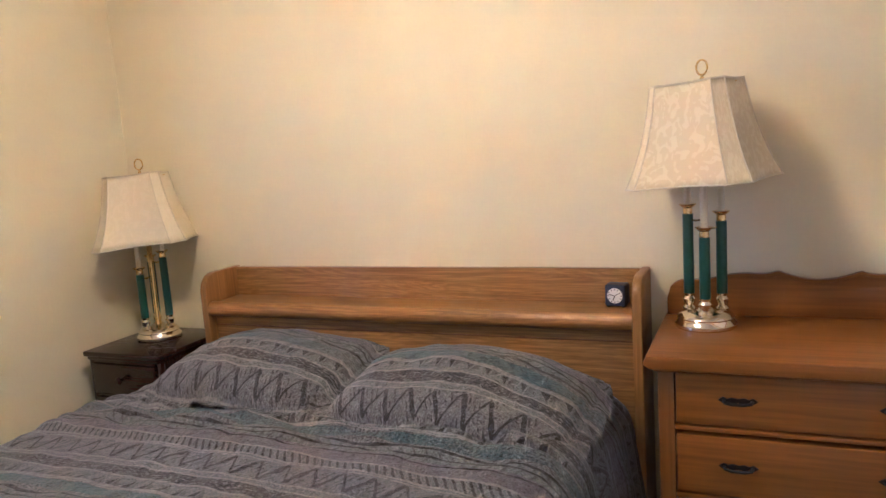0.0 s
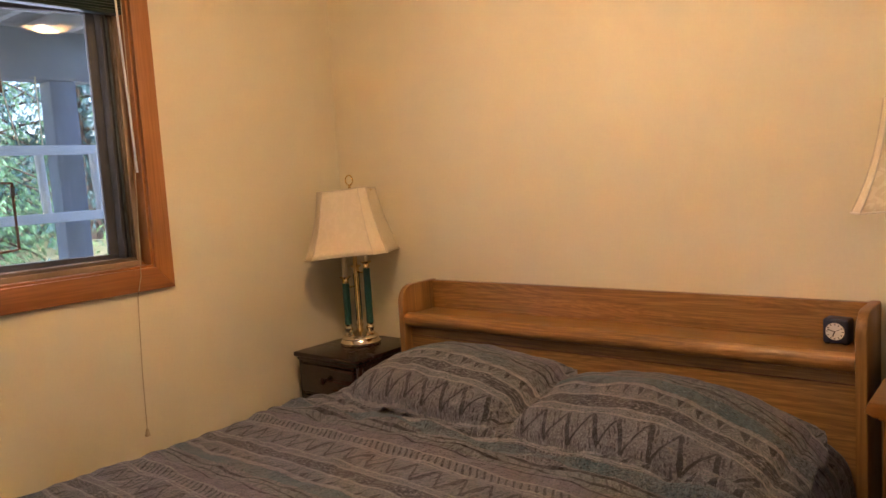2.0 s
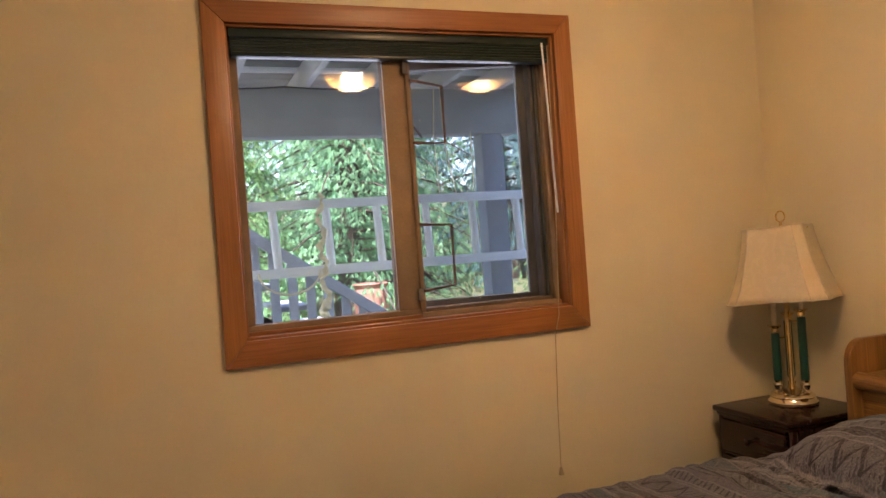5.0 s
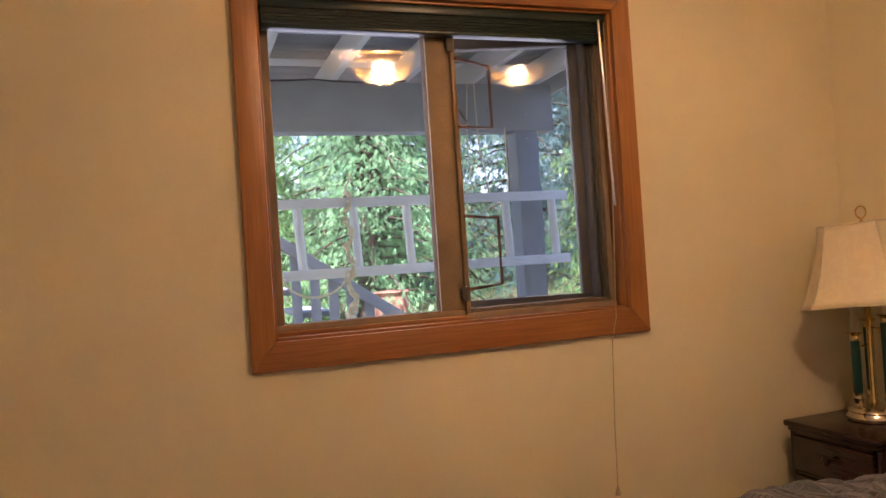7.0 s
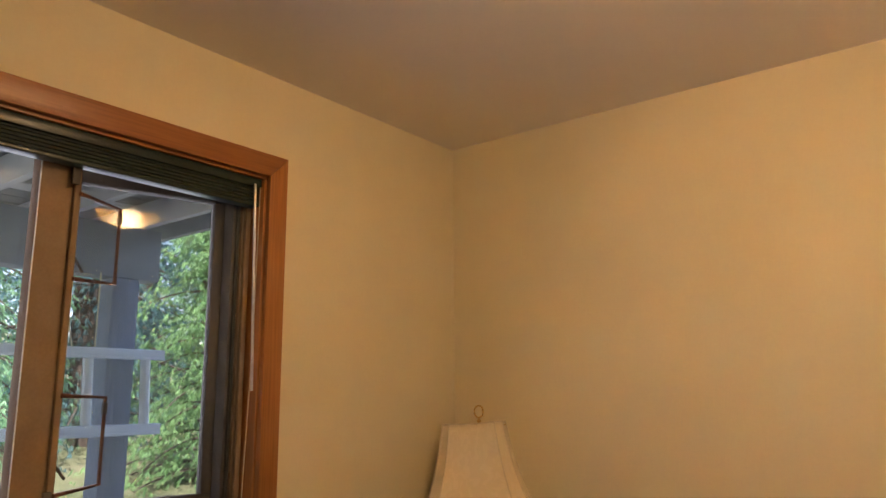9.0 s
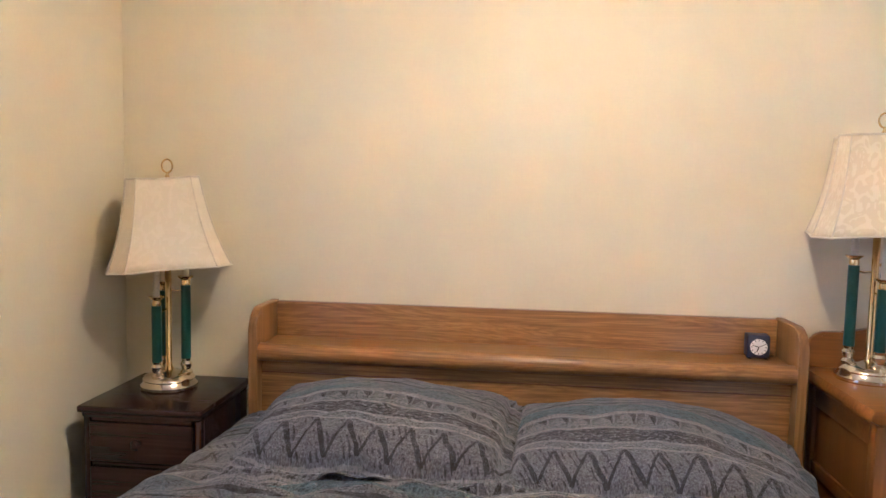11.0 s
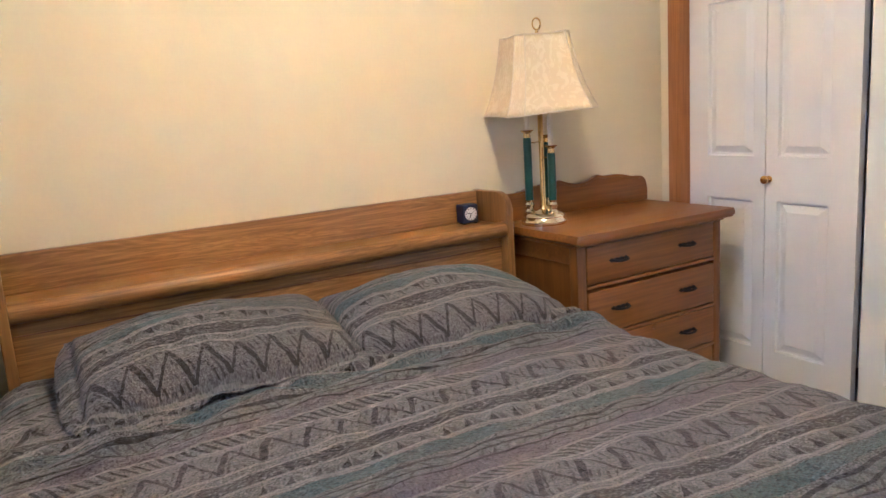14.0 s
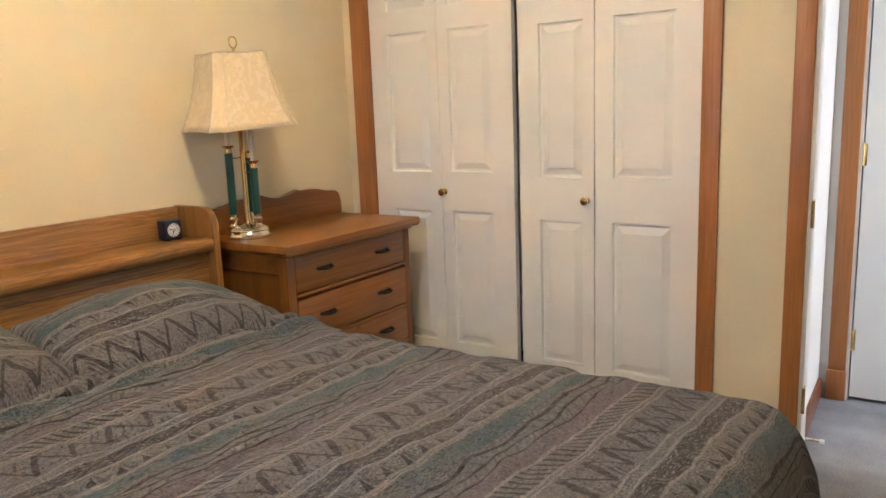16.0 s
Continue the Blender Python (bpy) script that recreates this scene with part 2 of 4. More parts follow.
MAHOGANY_Z = wood("dark_mahogany_upright", (0.024, 0.010, 0.008), (0.050, 0.021, 0.016), "z", 0.26, 0.8, 0.4)
WHITE = plain("white_door_paint", (0.82, 0.815, 0.79), (0.88, 0.875, 0.85), 3.0, 0.42, 0, 160, 0.12, 0.0006)
BRASS = plain("polished_brass", (0.72, 0.52, 0.22), (0.86, 0.66, 0.32), 20, 0.16, 1.0, 200, 0.03, 0.0003)
NICKEL = plain("pale_polished_brass", (0.78, 0.68, 0.50), (0.90, 0.82, 0.66), 25, 0.13, 1.0, 200, 0.03, 0.0003)
GREEN = plain("green_enamel", (0.006, 0.050, 0.038), (0.012, 0.075, 0.055), 12, 0.32, 0, 180, 0.05, 0.0003)
CANDLE = plain("cream_candle_sleeve", (0.66, 0.57, 0.40), (0.74, 0.65, 0.48), 12, 0.5)
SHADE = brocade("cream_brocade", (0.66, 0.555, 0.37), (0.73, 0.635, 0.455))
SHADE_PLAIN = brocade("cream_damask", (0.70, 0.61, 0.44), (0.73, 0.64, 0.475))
PIPING = plain("shade_piping", (0.58, 0.50, 0.37), (0.68, 0.60, 0.46), 40, 0.85)
IRON = plain("dark_iron", (0.010, 0.008, 0.007), (0.022, 0.017, 0.014), 40, 0.55, 0.3, 160, 0.3, 0.001)
CLOTH = woven_stripes("striped_bedding")
SHEET = plain("mattress_cloth", (0.55, 0.54, 0.52), (0.66, 0.65, 0.63), 10, 0.9)
TAUPE = plain("taupe_window_frame", (0.265, 0.186, 0.116), (0.345, 0.245, 0.158), 14, 0.75, 0, 120, 0.15, 0.001, 0.12)
BRONZE = plain("dark_sash_paint", (0.115, 0.105, 0.092), (0.175, 0.160, 0.142), 14, 0.6, 0, 120, 0.15, 0.001, 0.25)
TRACK = plain("dark_green_grey_seal", (0.055, 0.062, 0.056), (0.090, 0.098, 0.088), 20, 0.5)
BLIND = plain("dark_green_slats", (0.005, 0.016, 0.013), (0.011, 0.027, 0.022), 20, 0.35)
ALU = plain("dull_aluminium", (0.72, 0.80, 0.86), (0.84, 0.90, 0.94), 8, 0.5, 0.1, 90, 0.2, 0.001)
CORD = plain("blind_cord", (0.42, 0.33, 0.20), (0.55, 0.45, 0.29), 60, 0.9)
ROPE = plain("pale_rope", (0.66, 0.60, 0.40), (0.82, 0.76, 0.56), 60, 0.9)
NAVY = plain("navy_plastic", (0.010, 0.014, 0.040), (0.020, 0.026, 0.065), 30, 0.4)
DIAL = plain("white_dial", (0.80, 0.80, 0.80), (0.86, 0.86, 0.86), 30, 0.5)
BLACK = plain("black_plastic", (0.010, 0.010, 0.011), (0.022, 0.022, 0.024), 30, 0.5)
ACRYLIC = plain("clear_acrylic_wand", (0.55, 0.56, 0.58), (0.72, 0.73, 0.75), 30, 0.12)
PANE = clear_glass("window_pane_glass")
SCREEN = mesh_screen("insect_screen_mesh")
BOWL = glowing("amber_glass_bowl", LAMP_TINT, LAMP_GLOW, 0.155)
DECK = plain("weathered_grey_stain", (0.27, 0.30, 0.32), (0.38, 0.42, 0.445), 5, 0.75, 0, 60, 0.4, 0.003)
POSTWOOD = wood("grey_stained_post", (0.30, 0.36, 0.44), (0.46, 0.53, 0.60), "z", 0.75)
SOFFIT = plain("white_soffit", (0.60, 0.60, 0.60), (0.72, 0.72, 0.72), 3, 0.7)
GREYBOARD = plain("grey_deck_underside", (0.20, 0.19, 0.18), (0.34, 0.33, 0.32), 3, 0.8)
BARK = plain("tree_bark", (0.035, 0.027, 0.020), (0.085, 0.066, 0.050), 12, 0.9, 0, 50, 0.8, 0.02)
GRASS = plain("lawn_and_soil", (0.06, 0.09, 0.028), (0.22, 0.21, 0.12), 0.8, 0.95, 0, 40, 0.6, 0.02)
TERRACOTTA = plain("terracotta_clay", (0.16, 0.065, 0.045), (0.31, 0.16, 0.115), 8, 0.8)


def leaf_mat(name, c1, c2):
    """Foliage that lets part of the light through."""
    k = Mat(name, 0.5, 0, 0.35)
    rnd = k.node("ShaderNodeNewGeometry").outputs["Random Per Island"]
    # large noise paints pale sunlit clumps and dark shaded ones into the colour
    big = k.noise(k.coords(), 2.6, 3)
    col = k.ramp(Val(k.t, rnd) * 0.22 + big * 0.78, [(0.34, c1), (0.64, c2)])
    k.color(col)
    thin, mixed = k.node("ShaderNodeBsdfTranslucent"), k.node("ShaderNodeMixShader", Fac=0.5)
    k.link(col, thin.inputs[0])
    k.link(k.b.outputs[0], mixed.inputs[1]), k.link(thin.outputs[0], mixed.inputs[2])
    k.link(mixed.outputs[0], k.t.nodes["Material Output"].inputs[0])
    return k.m


LEAF = leaf_mat("cedar_foliage", (0.060, 0.200, 0.100), (0.330, 0.600, 0.330))
LEAF_DARK = leaf_mat("fir_foliage", (0.050, 0.140, 0.160), (0.160, 0.310, 0.310))
LEAF_LIGHT = leaf_mat("light_shrub_foliage", (0.110, 0.250, 0.100), (0.280, 0.500, 0.200))


# ---- building blocks ----
def box(bm, x0, x1, y0, y1, z0, z1, bevel=0.0, seg=2):
    """A block between two corners, with its edges rounded."""
    made = bmesh.ops.create_cube(bm, size=1.0, matrix=Matrix.LocRotScale(((x0 + x1) / 2, (y0 + y1) / 2, (z0 + z1) / 2), None, (x1 - x0, y1 - y0, z1 - z0)))
    if bevel:
        edges = list({e for v in made["verts"] for e in v.link_edges})
        bmesh.ops.bevel(bm, geom=edges, offset=bevel, segments=seg, profile=0.5, affect="EDGES")
    return bm


def lathe(bm, profile, n=24, cx=0.0, cy=0.0, cz=0.0, close=True):
    """A turned body from (radius, height) pairs."""
    rings = []
    for r, z in profile:
        rings.append([bm.verts.new((cx + r * math.cos(2 * math.pi * k / n), cy + r * math.sin(2 * math.pi * k / n), cz + z)) for k in range(n)])
    for a, b in zip(rings, rings[1:]):
        for k in range(n):
            bm.faces.new((a[k], a[(k + 1) % n], b[(k + 1) % n], b[k]))
    if close:
        bm.faces.new(rings[0][::-1]), bm.faces.new(rings[-1])
    return bm


def tube(bm, points, r, n=8, closed=False):
    """A round bar along a line of points."""
    pts = [Vector(p) for p in points]
    rings = []
    for k, p in enumerate(pts):
        a = pts[(k - 1) % len(pts)] if closed or k else p
        b = pts[(k + 1) % len(pts)] if closed or k < len(pts) - 1 else p
        d = (b - a).normalized()
        side = d.cross(Vector((0.31, 0.17, 0.93)) if abs(d.z) < 0.95 else Vector((1, 0, 0))).normalized()
        up = d.cross(side)
        rr = r[k] if isinstance(r, (list, tuple)) else r
        rings.append([bm.verts.new(p + rr * (math.cos(2 * math.pi * j / n) * side + math.sin(2 * math.pi * j / n) * up)) for j in range(n)])
    pairs = list(zip(rings, rings[1:])) + ([(rings[-1], rings[0])] if closed else [])
    for a, b in pairs:
        for j in range(n):
            bm.faces.new((a[j], a[(j + 1) % n], b[(j + 1) % n], b[j]))
    if not closed:
        bm.faces.new(rings[0][::-1]), bm.faces.new(rings[-1])
    return bm


def slab(bm, outline, axis, a, b, bevel=0.0):
    """A flat outline (pairs) given thickness from a to b along an axis."""
    def put(p, d):
        return {"x": (d, p[0], p[1]), "y": (p[0], d, p[1]), "z": (p[0], p[1], d)}[axis]
    lo, hi = [bm.verts.new(put(p, a)) for p in outline], [bm.verts.new(put(p, b)) for p in outline]
    n = len(outline)
    faces = [bm.faces.new(lo[::-1]), bm.faces.new(hi)]
    for k in range(n):
        faces.append(bm.faces.new((lo[k], lo[(k + 1) % n], hi[(k + 1) % n], hi[k])))
    if bevel:
        rim = list({e for f in faces[:2] for e in f.edges})
        bmesh.ops.bevel(bm, geom=rim, offset=bevel, segments=2, profile=0.5, affect="EDGES")
    return bm


def finish(name, bm, material, smooth=35):
    bmesh.ops.recalc_face_normals(bm, faces=bm.faces)
    me = bpy.data.meshes.new(name)
    bm.to_mesh(me)
    bm.free()
    me.materials.append(material)
    if smooth:
        for f in me.polygons:
            f.use_smooth = True
        me.set_sharp_from_angle(angle=radians(smooth))
    return me


def part(name, bm, material, parent, label="", smooth=35):
    ob = new(name, finish(name, bm, material, smooth))
    ob.parent = parent
    return tagged(ob, label) if label else ob


def thing(name, label, category, at=(0, 0, 0), turn=0.0, group=""):
    """A thing's empty at its base."""
    ob = new(name)
    ob.matrix_basis = pose(*at, 0, 0, turn)
    ob.empty_display_size = 0.1
    return tagged(ob, label, category, group)


def solid(name, bm, material, label="", category="", kind="structure", smooth=35):
    return tagged(new(name, finish(name, bm, material, smooth)), label, category, "", kind)


def fresh():
    return bmesh.new()


# ---- the room ----
RX, RS, H = 3.09, -3.35, 2.44         # east wall, south wall, ceiling
WY0, WY1, WZ0, WZ1 = -2.045, -0.918, 1.150, 2.118   # window opening
CY0, CY1, CTOP = -1.628, -0.117, 2.03  # closet opening
DY0, DY1 = -2.80, -1.985               # doorway

bm = box(fresh(), -0.16, 3.95, -5.0, 0.12, -0.12, 0.0)
solid("floor", bm, CARPET, "blue-grey cut-pile carpet running into the hall", "carpet")
solid("ceiling", box(fresh(), -0.16, 3.95, -5.0, 0.12, H, H + 0.12), CEIL, "off-white painted ceiling", "ceiling")
solid("wall_north", box(fresh(), -0.16, 3.95, 0.0, 0.12, 0.0, H), WALL, "cream painted wall behind the bed", "wall")
bm = fresh()
for y0, y1, z0, z1 in ((-5.0, WY0, 0, H), (WY1, 0.0, 0, H), (WY0, WY1, 0, WZ0), (WY0, WY1, WZ1, H)):
    box(bm, -0.16, 0.0, y0, y1, z0, z1)
solid("wall_west", bm, WALL, "cream painted wall with a window", "wall")
bm = fresh()
for y0, y1, z0, z1 in ((CY1, 0.0, 0, H), (DY1, CY0, 0, H), (RS - 0.1, DY0, 0, H), (CY0, CY1, CTOP, H), (DY0, DY1, 2.03, H)):
    box(bm, RX, RX + 0.11, y0, y1, z0, z1)
solid("wall_east", bm, WALL, "cream painted wall with closet and doorway", "wall")
solid("wall_south", box(fresh(), 0.0, RX, RS - 0.1, RS, 0, H), WALL, "cream painted wall", "wall")
solid("closet_wall", box(fresh(), RX + 0.72, RX + 0.76, CY0 - 0.2, 0.0, 0, H), HALLWALL, "plain back wall of the closet", "wall")
# hall
solid("hall_wall_north", box(fresh(), RX + 0.11, 3.83, DY1 + 0.012, DY1 + 0.10, 0, H), HALLWALL, "white painted hall wall", "wall")
bm = fresh()
box(bm, 3.83, 3.93, -2.088, DY1 + 0.10, 0, H), box(bm, 3.83, 3.93, -5.0, -2.86, 0, H), box(bm, 3.83, 3.93, -2.86, -2.088, 2.03, H)
solid("hall_wall_east", bm, HALLWALL, "white painted hall wall with a door", "wall")
solid("hall_wall_backing", box(fresh(), 3.932, 3.96, -5.0, DY1 + 0.10, -0.05, H), HALLWALL, "plain wall behind the hall door", "wall")
solid("hall_wall_west", box(fresh(), RX, RX + 0.11, -5.0, RS - 0.1, 0, H), HALLWALL, "white painted hall wall", "wall")
bm = fresh()
box(bm, RX + 0.13, 3.815, DY1 - 0.002, DY1 + 0.012, 0.0, 0.09, 0.003)
solid("baseboard", bm, FIR_X, "reddish fir baseboard along the hall", "baseboard")


def casing(name, label, x, inner0, inner1, top, width, thick, bottom=0.0, side=1):
    """A plain board casing round an opening in a wall of constant x: two legs and a head."""
    root = tagged(thing(name, label, "door frame"), kind="structure")
    xa, xb = sorted((x, x - side * thick))
    part("casing_leg", box(fresh(), xa, xb, inner1, inner1 + width, bottom, top, 0.004), FIR, root)
    part("casing_leg", box(fresh(), xa, xb, inner0 - width, inner0, bottom, top, 0.004), FIR, root)
    part("casing_head", box(fresh(), xa, xb, inner0 - width, inner1 + width, top, top + width, 0.004), FIR_Y, root)
    return root


root = casing("closet_frame", "reddish fir casing round the closet opening", RX, CY0, CY1, CTOP, 0.066, 0.015)
for y0, y1 in ((CY1 - 0.001, CY1 + 0.012), (CY0 - 0.012, CY0 + 0.001)):
    part("jamb", box(fresh(), RX - 0.008, RX + 0.11, y0, y1, 0, CTOP, 0.001), FIR, root)
root = casing("door_frame", "reddish fir casing round the open bedroom doorway", RX, DY0, DY1, 2.03, 0.062, 0.016)
part("jamb", box(fresh(), RX - 0.006, RX + 0.118, DY1 - 0.014, DY1 + 0.001, 0, 2.03, 0.001), HALLWALL, root, "white painted door jamb")
part("jamb", box(fresh(), RX - 0.006, RX + 0.118, DY0 - 0.001, DY0 + 0.014, 0, 2.03, 0.001), HALLWALL, root)
for z in (0.911, 0.25, 1.75):
    bm = box(fresh(), RX + 0.002, RX + 0.034, DY1 - 0.0165, DY1 - 0.0138, z - 0.045, z + 0.045, 0.001)
    tube(bm, [(RX - 0.010, DY1 - 0.016, z - 0.046), (RX - 0.010, DY1 - 0.016, z + 0.046)], 0.006, 10)
    part("hinge", bm, BRASS, root, "brass butt hinge")
solid("hall_wall_south", box(fresh(), RX, 3.93, -5.1, -5.0, 0, H), HALLWALL, "white painted hall end wall", "wall")


# ---- panel doors ----
def raised_panel(bm, x, y0, y1, z0, z1, side=-1):
    """A moulded panel: a sunk bevel with a raised field, facing side along x."""
    rings = []
    for inset, out in ((0.0, 0.0), (0.003, -0.017), (0.012, -0.017), (0.040, -0.001)):
        rings.append([bm.verts.new((x + side * out, y, z)) for y, z in ((y0 + inset, z0 + inset), (y1 - inset, z0 + inset), (y1 - inset, z1 - inset), (y0 + inset, z1 - inset))])
    for a, b in zip(rings, rings[1:]):
        for k in range(4):
            bm.faces.new((a[k], a[(k + 1) % 4], b[(k + 1) % 4], b[k]))
    bm.faces.new(rings[-1])


def panel_door(name, bm, x, y0, y1, z0, z1, thick, cells, side=-1):
    """A door leaf whose face at x has moulded panels in the given cells (y0, y1, z0, z1)."""
    ys = sorted({y0, y1, *(c[0] for c in cells), *(c[1] for c in cells)})
    zs = sorted({z0, z1, *(c[2] for c in cells), *(c[3] for c in cells)})
    for a, b in zip(ys, ys[1:]):
        for c, d in zip(zs, zs[1:]):
            if any(q[0] <= a and b <= q[1] and q[2] <= c and d <= q[3] for q in cells):
                continue
            bm.faces.new([bm.verts.new((x, y, z)) for y, z in ((a, c), (b, c), (b, d), (a, d))])
    for q in cells:
        raised_panel(bm, x, *q, side)
    back = x - side * thick
    ring = [(y0, z0), (y1, z0), (y1, z1), (y0, z1)]
    bm.faces.new([bm.verts.new((back, y, z)) for y, z in ring[::-1]])
    for k in range(4):
        (ya, za), (yb, zb) = ring[k], ring[(k + 1) % 4]
        bm.faces.new([bm.verts.new(p) for p in ((x, ya, za), (x, yb, zb), (back, yb, zb), (back, ya, za))])
    bmesh.ops.remove_doubles(bm, verts=bm.verts, dist=0.0002)
    return bm


def knob(bm, x, y, z, r=0.017, reach=0.038):
    """A turned door knob that points to -x."""
    n, rings = 20, []
    for d, q in ((0.0, 0.8), (0.004, 0.8), (0.006, 0.4), (0.018, 0.38), (0.024, 0.8), (0.030, 1.0), (0.036, 0.92), (reach, 0.55)):
        rings.append([bm.verts.new((x - d, y + r * q * math.cos(2 * math.pi * k / n), z + r * q * math.sin(2 * math.pi * k / n))) for k in range(n)])
    for a, b in zip(rings, rings[1:]):
        for k in range(n):
            bm.faces.new((a[k], a[(k + 1) % n], b[(k + 1) % n], b[k]))
    bm.faces.new(rings[-1]), bm.faces.new(rings[0])
    return bm


FACE = RX + 0.038                      # closet doors stand back in their frame
EDGES = (-0.121, -0.488, -0.868, -1.211, -1.624)
PANELS = ((-0.434, -0.218), (-0.750, -0.541), (-1.164, -0.972), (-1.522, -1.286))
for pair, (a, b) in enumerate(((0, 2), (2, 4))):
    root = tagged(thing("closet_door", "white moulded-panel folding closet door pair, closed", "closet door", (0, 0, 0), 0, "folding closet doors"), kind="structure")
    for k in range(a, b):
        y1, y0 = EDGES[k] - 0.002 - (0.012 if k == 2 else 0), EDGES[k + 1] + 0.002 + (0.012 if k == 1 else 0)
        low = 0.0 if k < 2 else -0.020
        cells = [(*PANELS[k], z0 + low, z1 + low) for z0, z1 in ((0.245, 0.860), (1.034, 1.648), (1.745, 1.925))]
        part("door_leaf", panel_door("door_leaf", fresh(), FACE, y0, y1, 0.012, CTOP - 0.008, 0.034, cells), WHITE, root, smooth=20)
    part("knob", knob(fresh(), FACE, (-0.506, -1.180)[pair], (0.946, 0.926)[pair]), BRASS, root, "small round brass knob")

# hall door
root = tagged(thing("hall_door", "closed white panel door across the hall", "door"), kind="structure")
panel_door_cells = [(-2.24 - 0.30 * k - 0.24, -2.24 - 0.30 * k, z0, z1) for k in (0, 1) for z0, z1 in ((0.22, 0.86), (1.02, 1.64), (1.74, 1.92))]
part("door_leaf", panel_door("door_leaf", fresh(), 3.842, -2.855, -2.094, 0.016, 2.02, 0.035, [(min(c[0], c[1]), max(c[0], c[1]), c[2], c[3]) for c in panel_door_cells]), WHITE, root, smooth=20)
for z in (0.27, 1.06, 1.80):
    bm = box(fresh(), 3.8385, 3.8405, -2.104, -2.095, z - 0.045, z + 0.045, 0.0006)
    tube(bm, [(3.836, -2.090, z - 0.046), (3.836, -2.090, z + 0.046)], 0.006, 10)
    part("hinge", bm, BRASS, root, "brass butt hinge")
root = tagged(thing("hall_door_frame", "reddish fir casing with plinth round the hall door", "door frame"), kind="structure")
part("casing_leg", box(fresh(), 3.812, 3.829, -2.076, -2.008, 0.135, 2.03, 0.004), FIR, root)
part("plinth", box(fresh(), 3.806, 3.829, -2.079, -2.004, 0.0, 0.135, 0.004), FIR, root)
part("casing_leg", box(fresh(), 3.812, 3.829, -2.93, -2.862, 0.0, 2.03, 0.004), FIR, root)
part("casing_head", box(fresh(), 3.812, 3.829, -2.93, -1.990, 2.03, 2.098, 0.004), FIR_Y, root)
stop = thing("door_stop", "small white door stop at the foot of the wall", "door stop", (3.235, -2.0, 0.0))
bm = tube(fresh(), [(0, 0.012, 0.045), (0, -0.045, 0.045)], 0.006, 10)
part("stop_stem", bm, NICKEL, stop)
part("stop_tip", tube(fresh(), [(0, -0.045, 0.045), (0, -0.062, 0.045)], 0.009, 10), WHITE, stop, "white rubber tip")

# ---- window ----
root = tagged(thing("window_1", "two-part window in reddish fir casing, one sash swung out", "window"), kind="structure")
OY0, OY1, OZ0, OZ1 = -2.108, -0.856, 1.075, 2.182


def mitred(bm, x0, x1, outer, inner, side):
    """One board of a mitred frame in a plane of constant x."""
    (ya, yb, za, zb), (yc, yd, zc, zd) = outer, inner
    quad = {"bottom": ((ya, za), (yb, za), (yd, zc), (yc, zc)), "top": ((yc, zd), (yd, zd), (yb, zb), (ya, zb)),
            "left": ((ya, za), (yc, zc), (yc, zd), (ya, zb)), "right": ((yd, zc), (yb, za), (yb, zb), (yd, zd))}[side]
    return slab(bm, quad, "x", x0, x1, 0.003)


outer, inner = (OY0, OY1, OZ0, OZ1), (WY0 + 0.004, WY1 - 0.004, WZ0 + 0.004, WZ1 - 0.004)
for side in ("bottom", "top", "left", "right"):
    part("casing_board", mitred(fresh(), 0.0005, 0.02, outer, inner, side), FIR if side in ("left", "right") else FIR_Y, root)
for y0, y1, z0, z1, m in ((WY0, WY1, WZ0, WZ0 + 0.012, FIR_Y), (WY0, WY1, WZ1 - 0.012, WZ1, FIR_Y), (WY0, WY0 + 0.012, WZ0 + 0.012, WZ1 - 0.012, FIR), (WY1 - 0.012, WY1, WZ0 + 0.012, WZ1 - 0.012, FIR)):
    part("reveal_board", box(fresh(), -0.15, 0.002, y0, y1, z0, z1, 0.001), m, root)
FX0, FX1 = -0.105, -0.055
iy0, iy1, iz0, iz1 = WY0 + 0.012, WY1 - 0.012, WZ0 + 0.012, WZ1 - 0.012
GL0, GL1 = -2.004, -1.538              # fixed pane
for y0, y1, z0, z1 in ((iy0, iy1, iz0, 1.192), (iy0, iy1, 2.068, iz1), (iy0, GL0, 1.192, 2.068), (GL1, -1.455, 1.192, 2.068), (-0.962, iy1, 1.192, 2.068)):
    part("window_frame", box(fresh(), FX0, FX1, y0, y1, z0, z1, 0.004), TAUPE, root)
for y0, y1, z0, z1 in ((iy0, iy1, iz0 - 0.001, iz0 + 0.012),):
    part("stop_bead", box(fresh(), FX1, FX1 + 0.012, y0, y1, z0, z1, 0.003), FIR_Y, root)
pane = part("pane", box(fresh(), -0.102, -0.098, GL0 - 0.004, GL1 + 0.004, 1.188, 2.072), PANE, root, "clear fixed glass pane", 0)
pane.visible_shadow = False
# pale strip added to draw the daylit frame edge beside the pane
part("lit_edge_strip", box(fresh(), FX1 + 0.0005, FX1 + 0.004, GL1 - 0.003, GL1, 1.192, 2.06, 0.001), ALU, root)
# insect screen with two small hatches
sy0, sy1, sz0, sz1 = -1.462, -0.940, 1.158, 2.045
for y0, y1, z0, z1 in ((sy0, sy1, sz0, sz0 + 0.022), (sy0, sy1, sz1 - 0.016, sz1), (sy0, sy0 + 0.016, sz0 + 0.022, sz1 - 0.016), (sy1 - 0.016, sy1, sz0 + 0.022, sz1 - 0.016)):
    part("screen_frame", box(fresh(), FX1 + 0.001, FX1 + 0.013, y0, y1, z0, z1, 0.003), TAUPE, root)
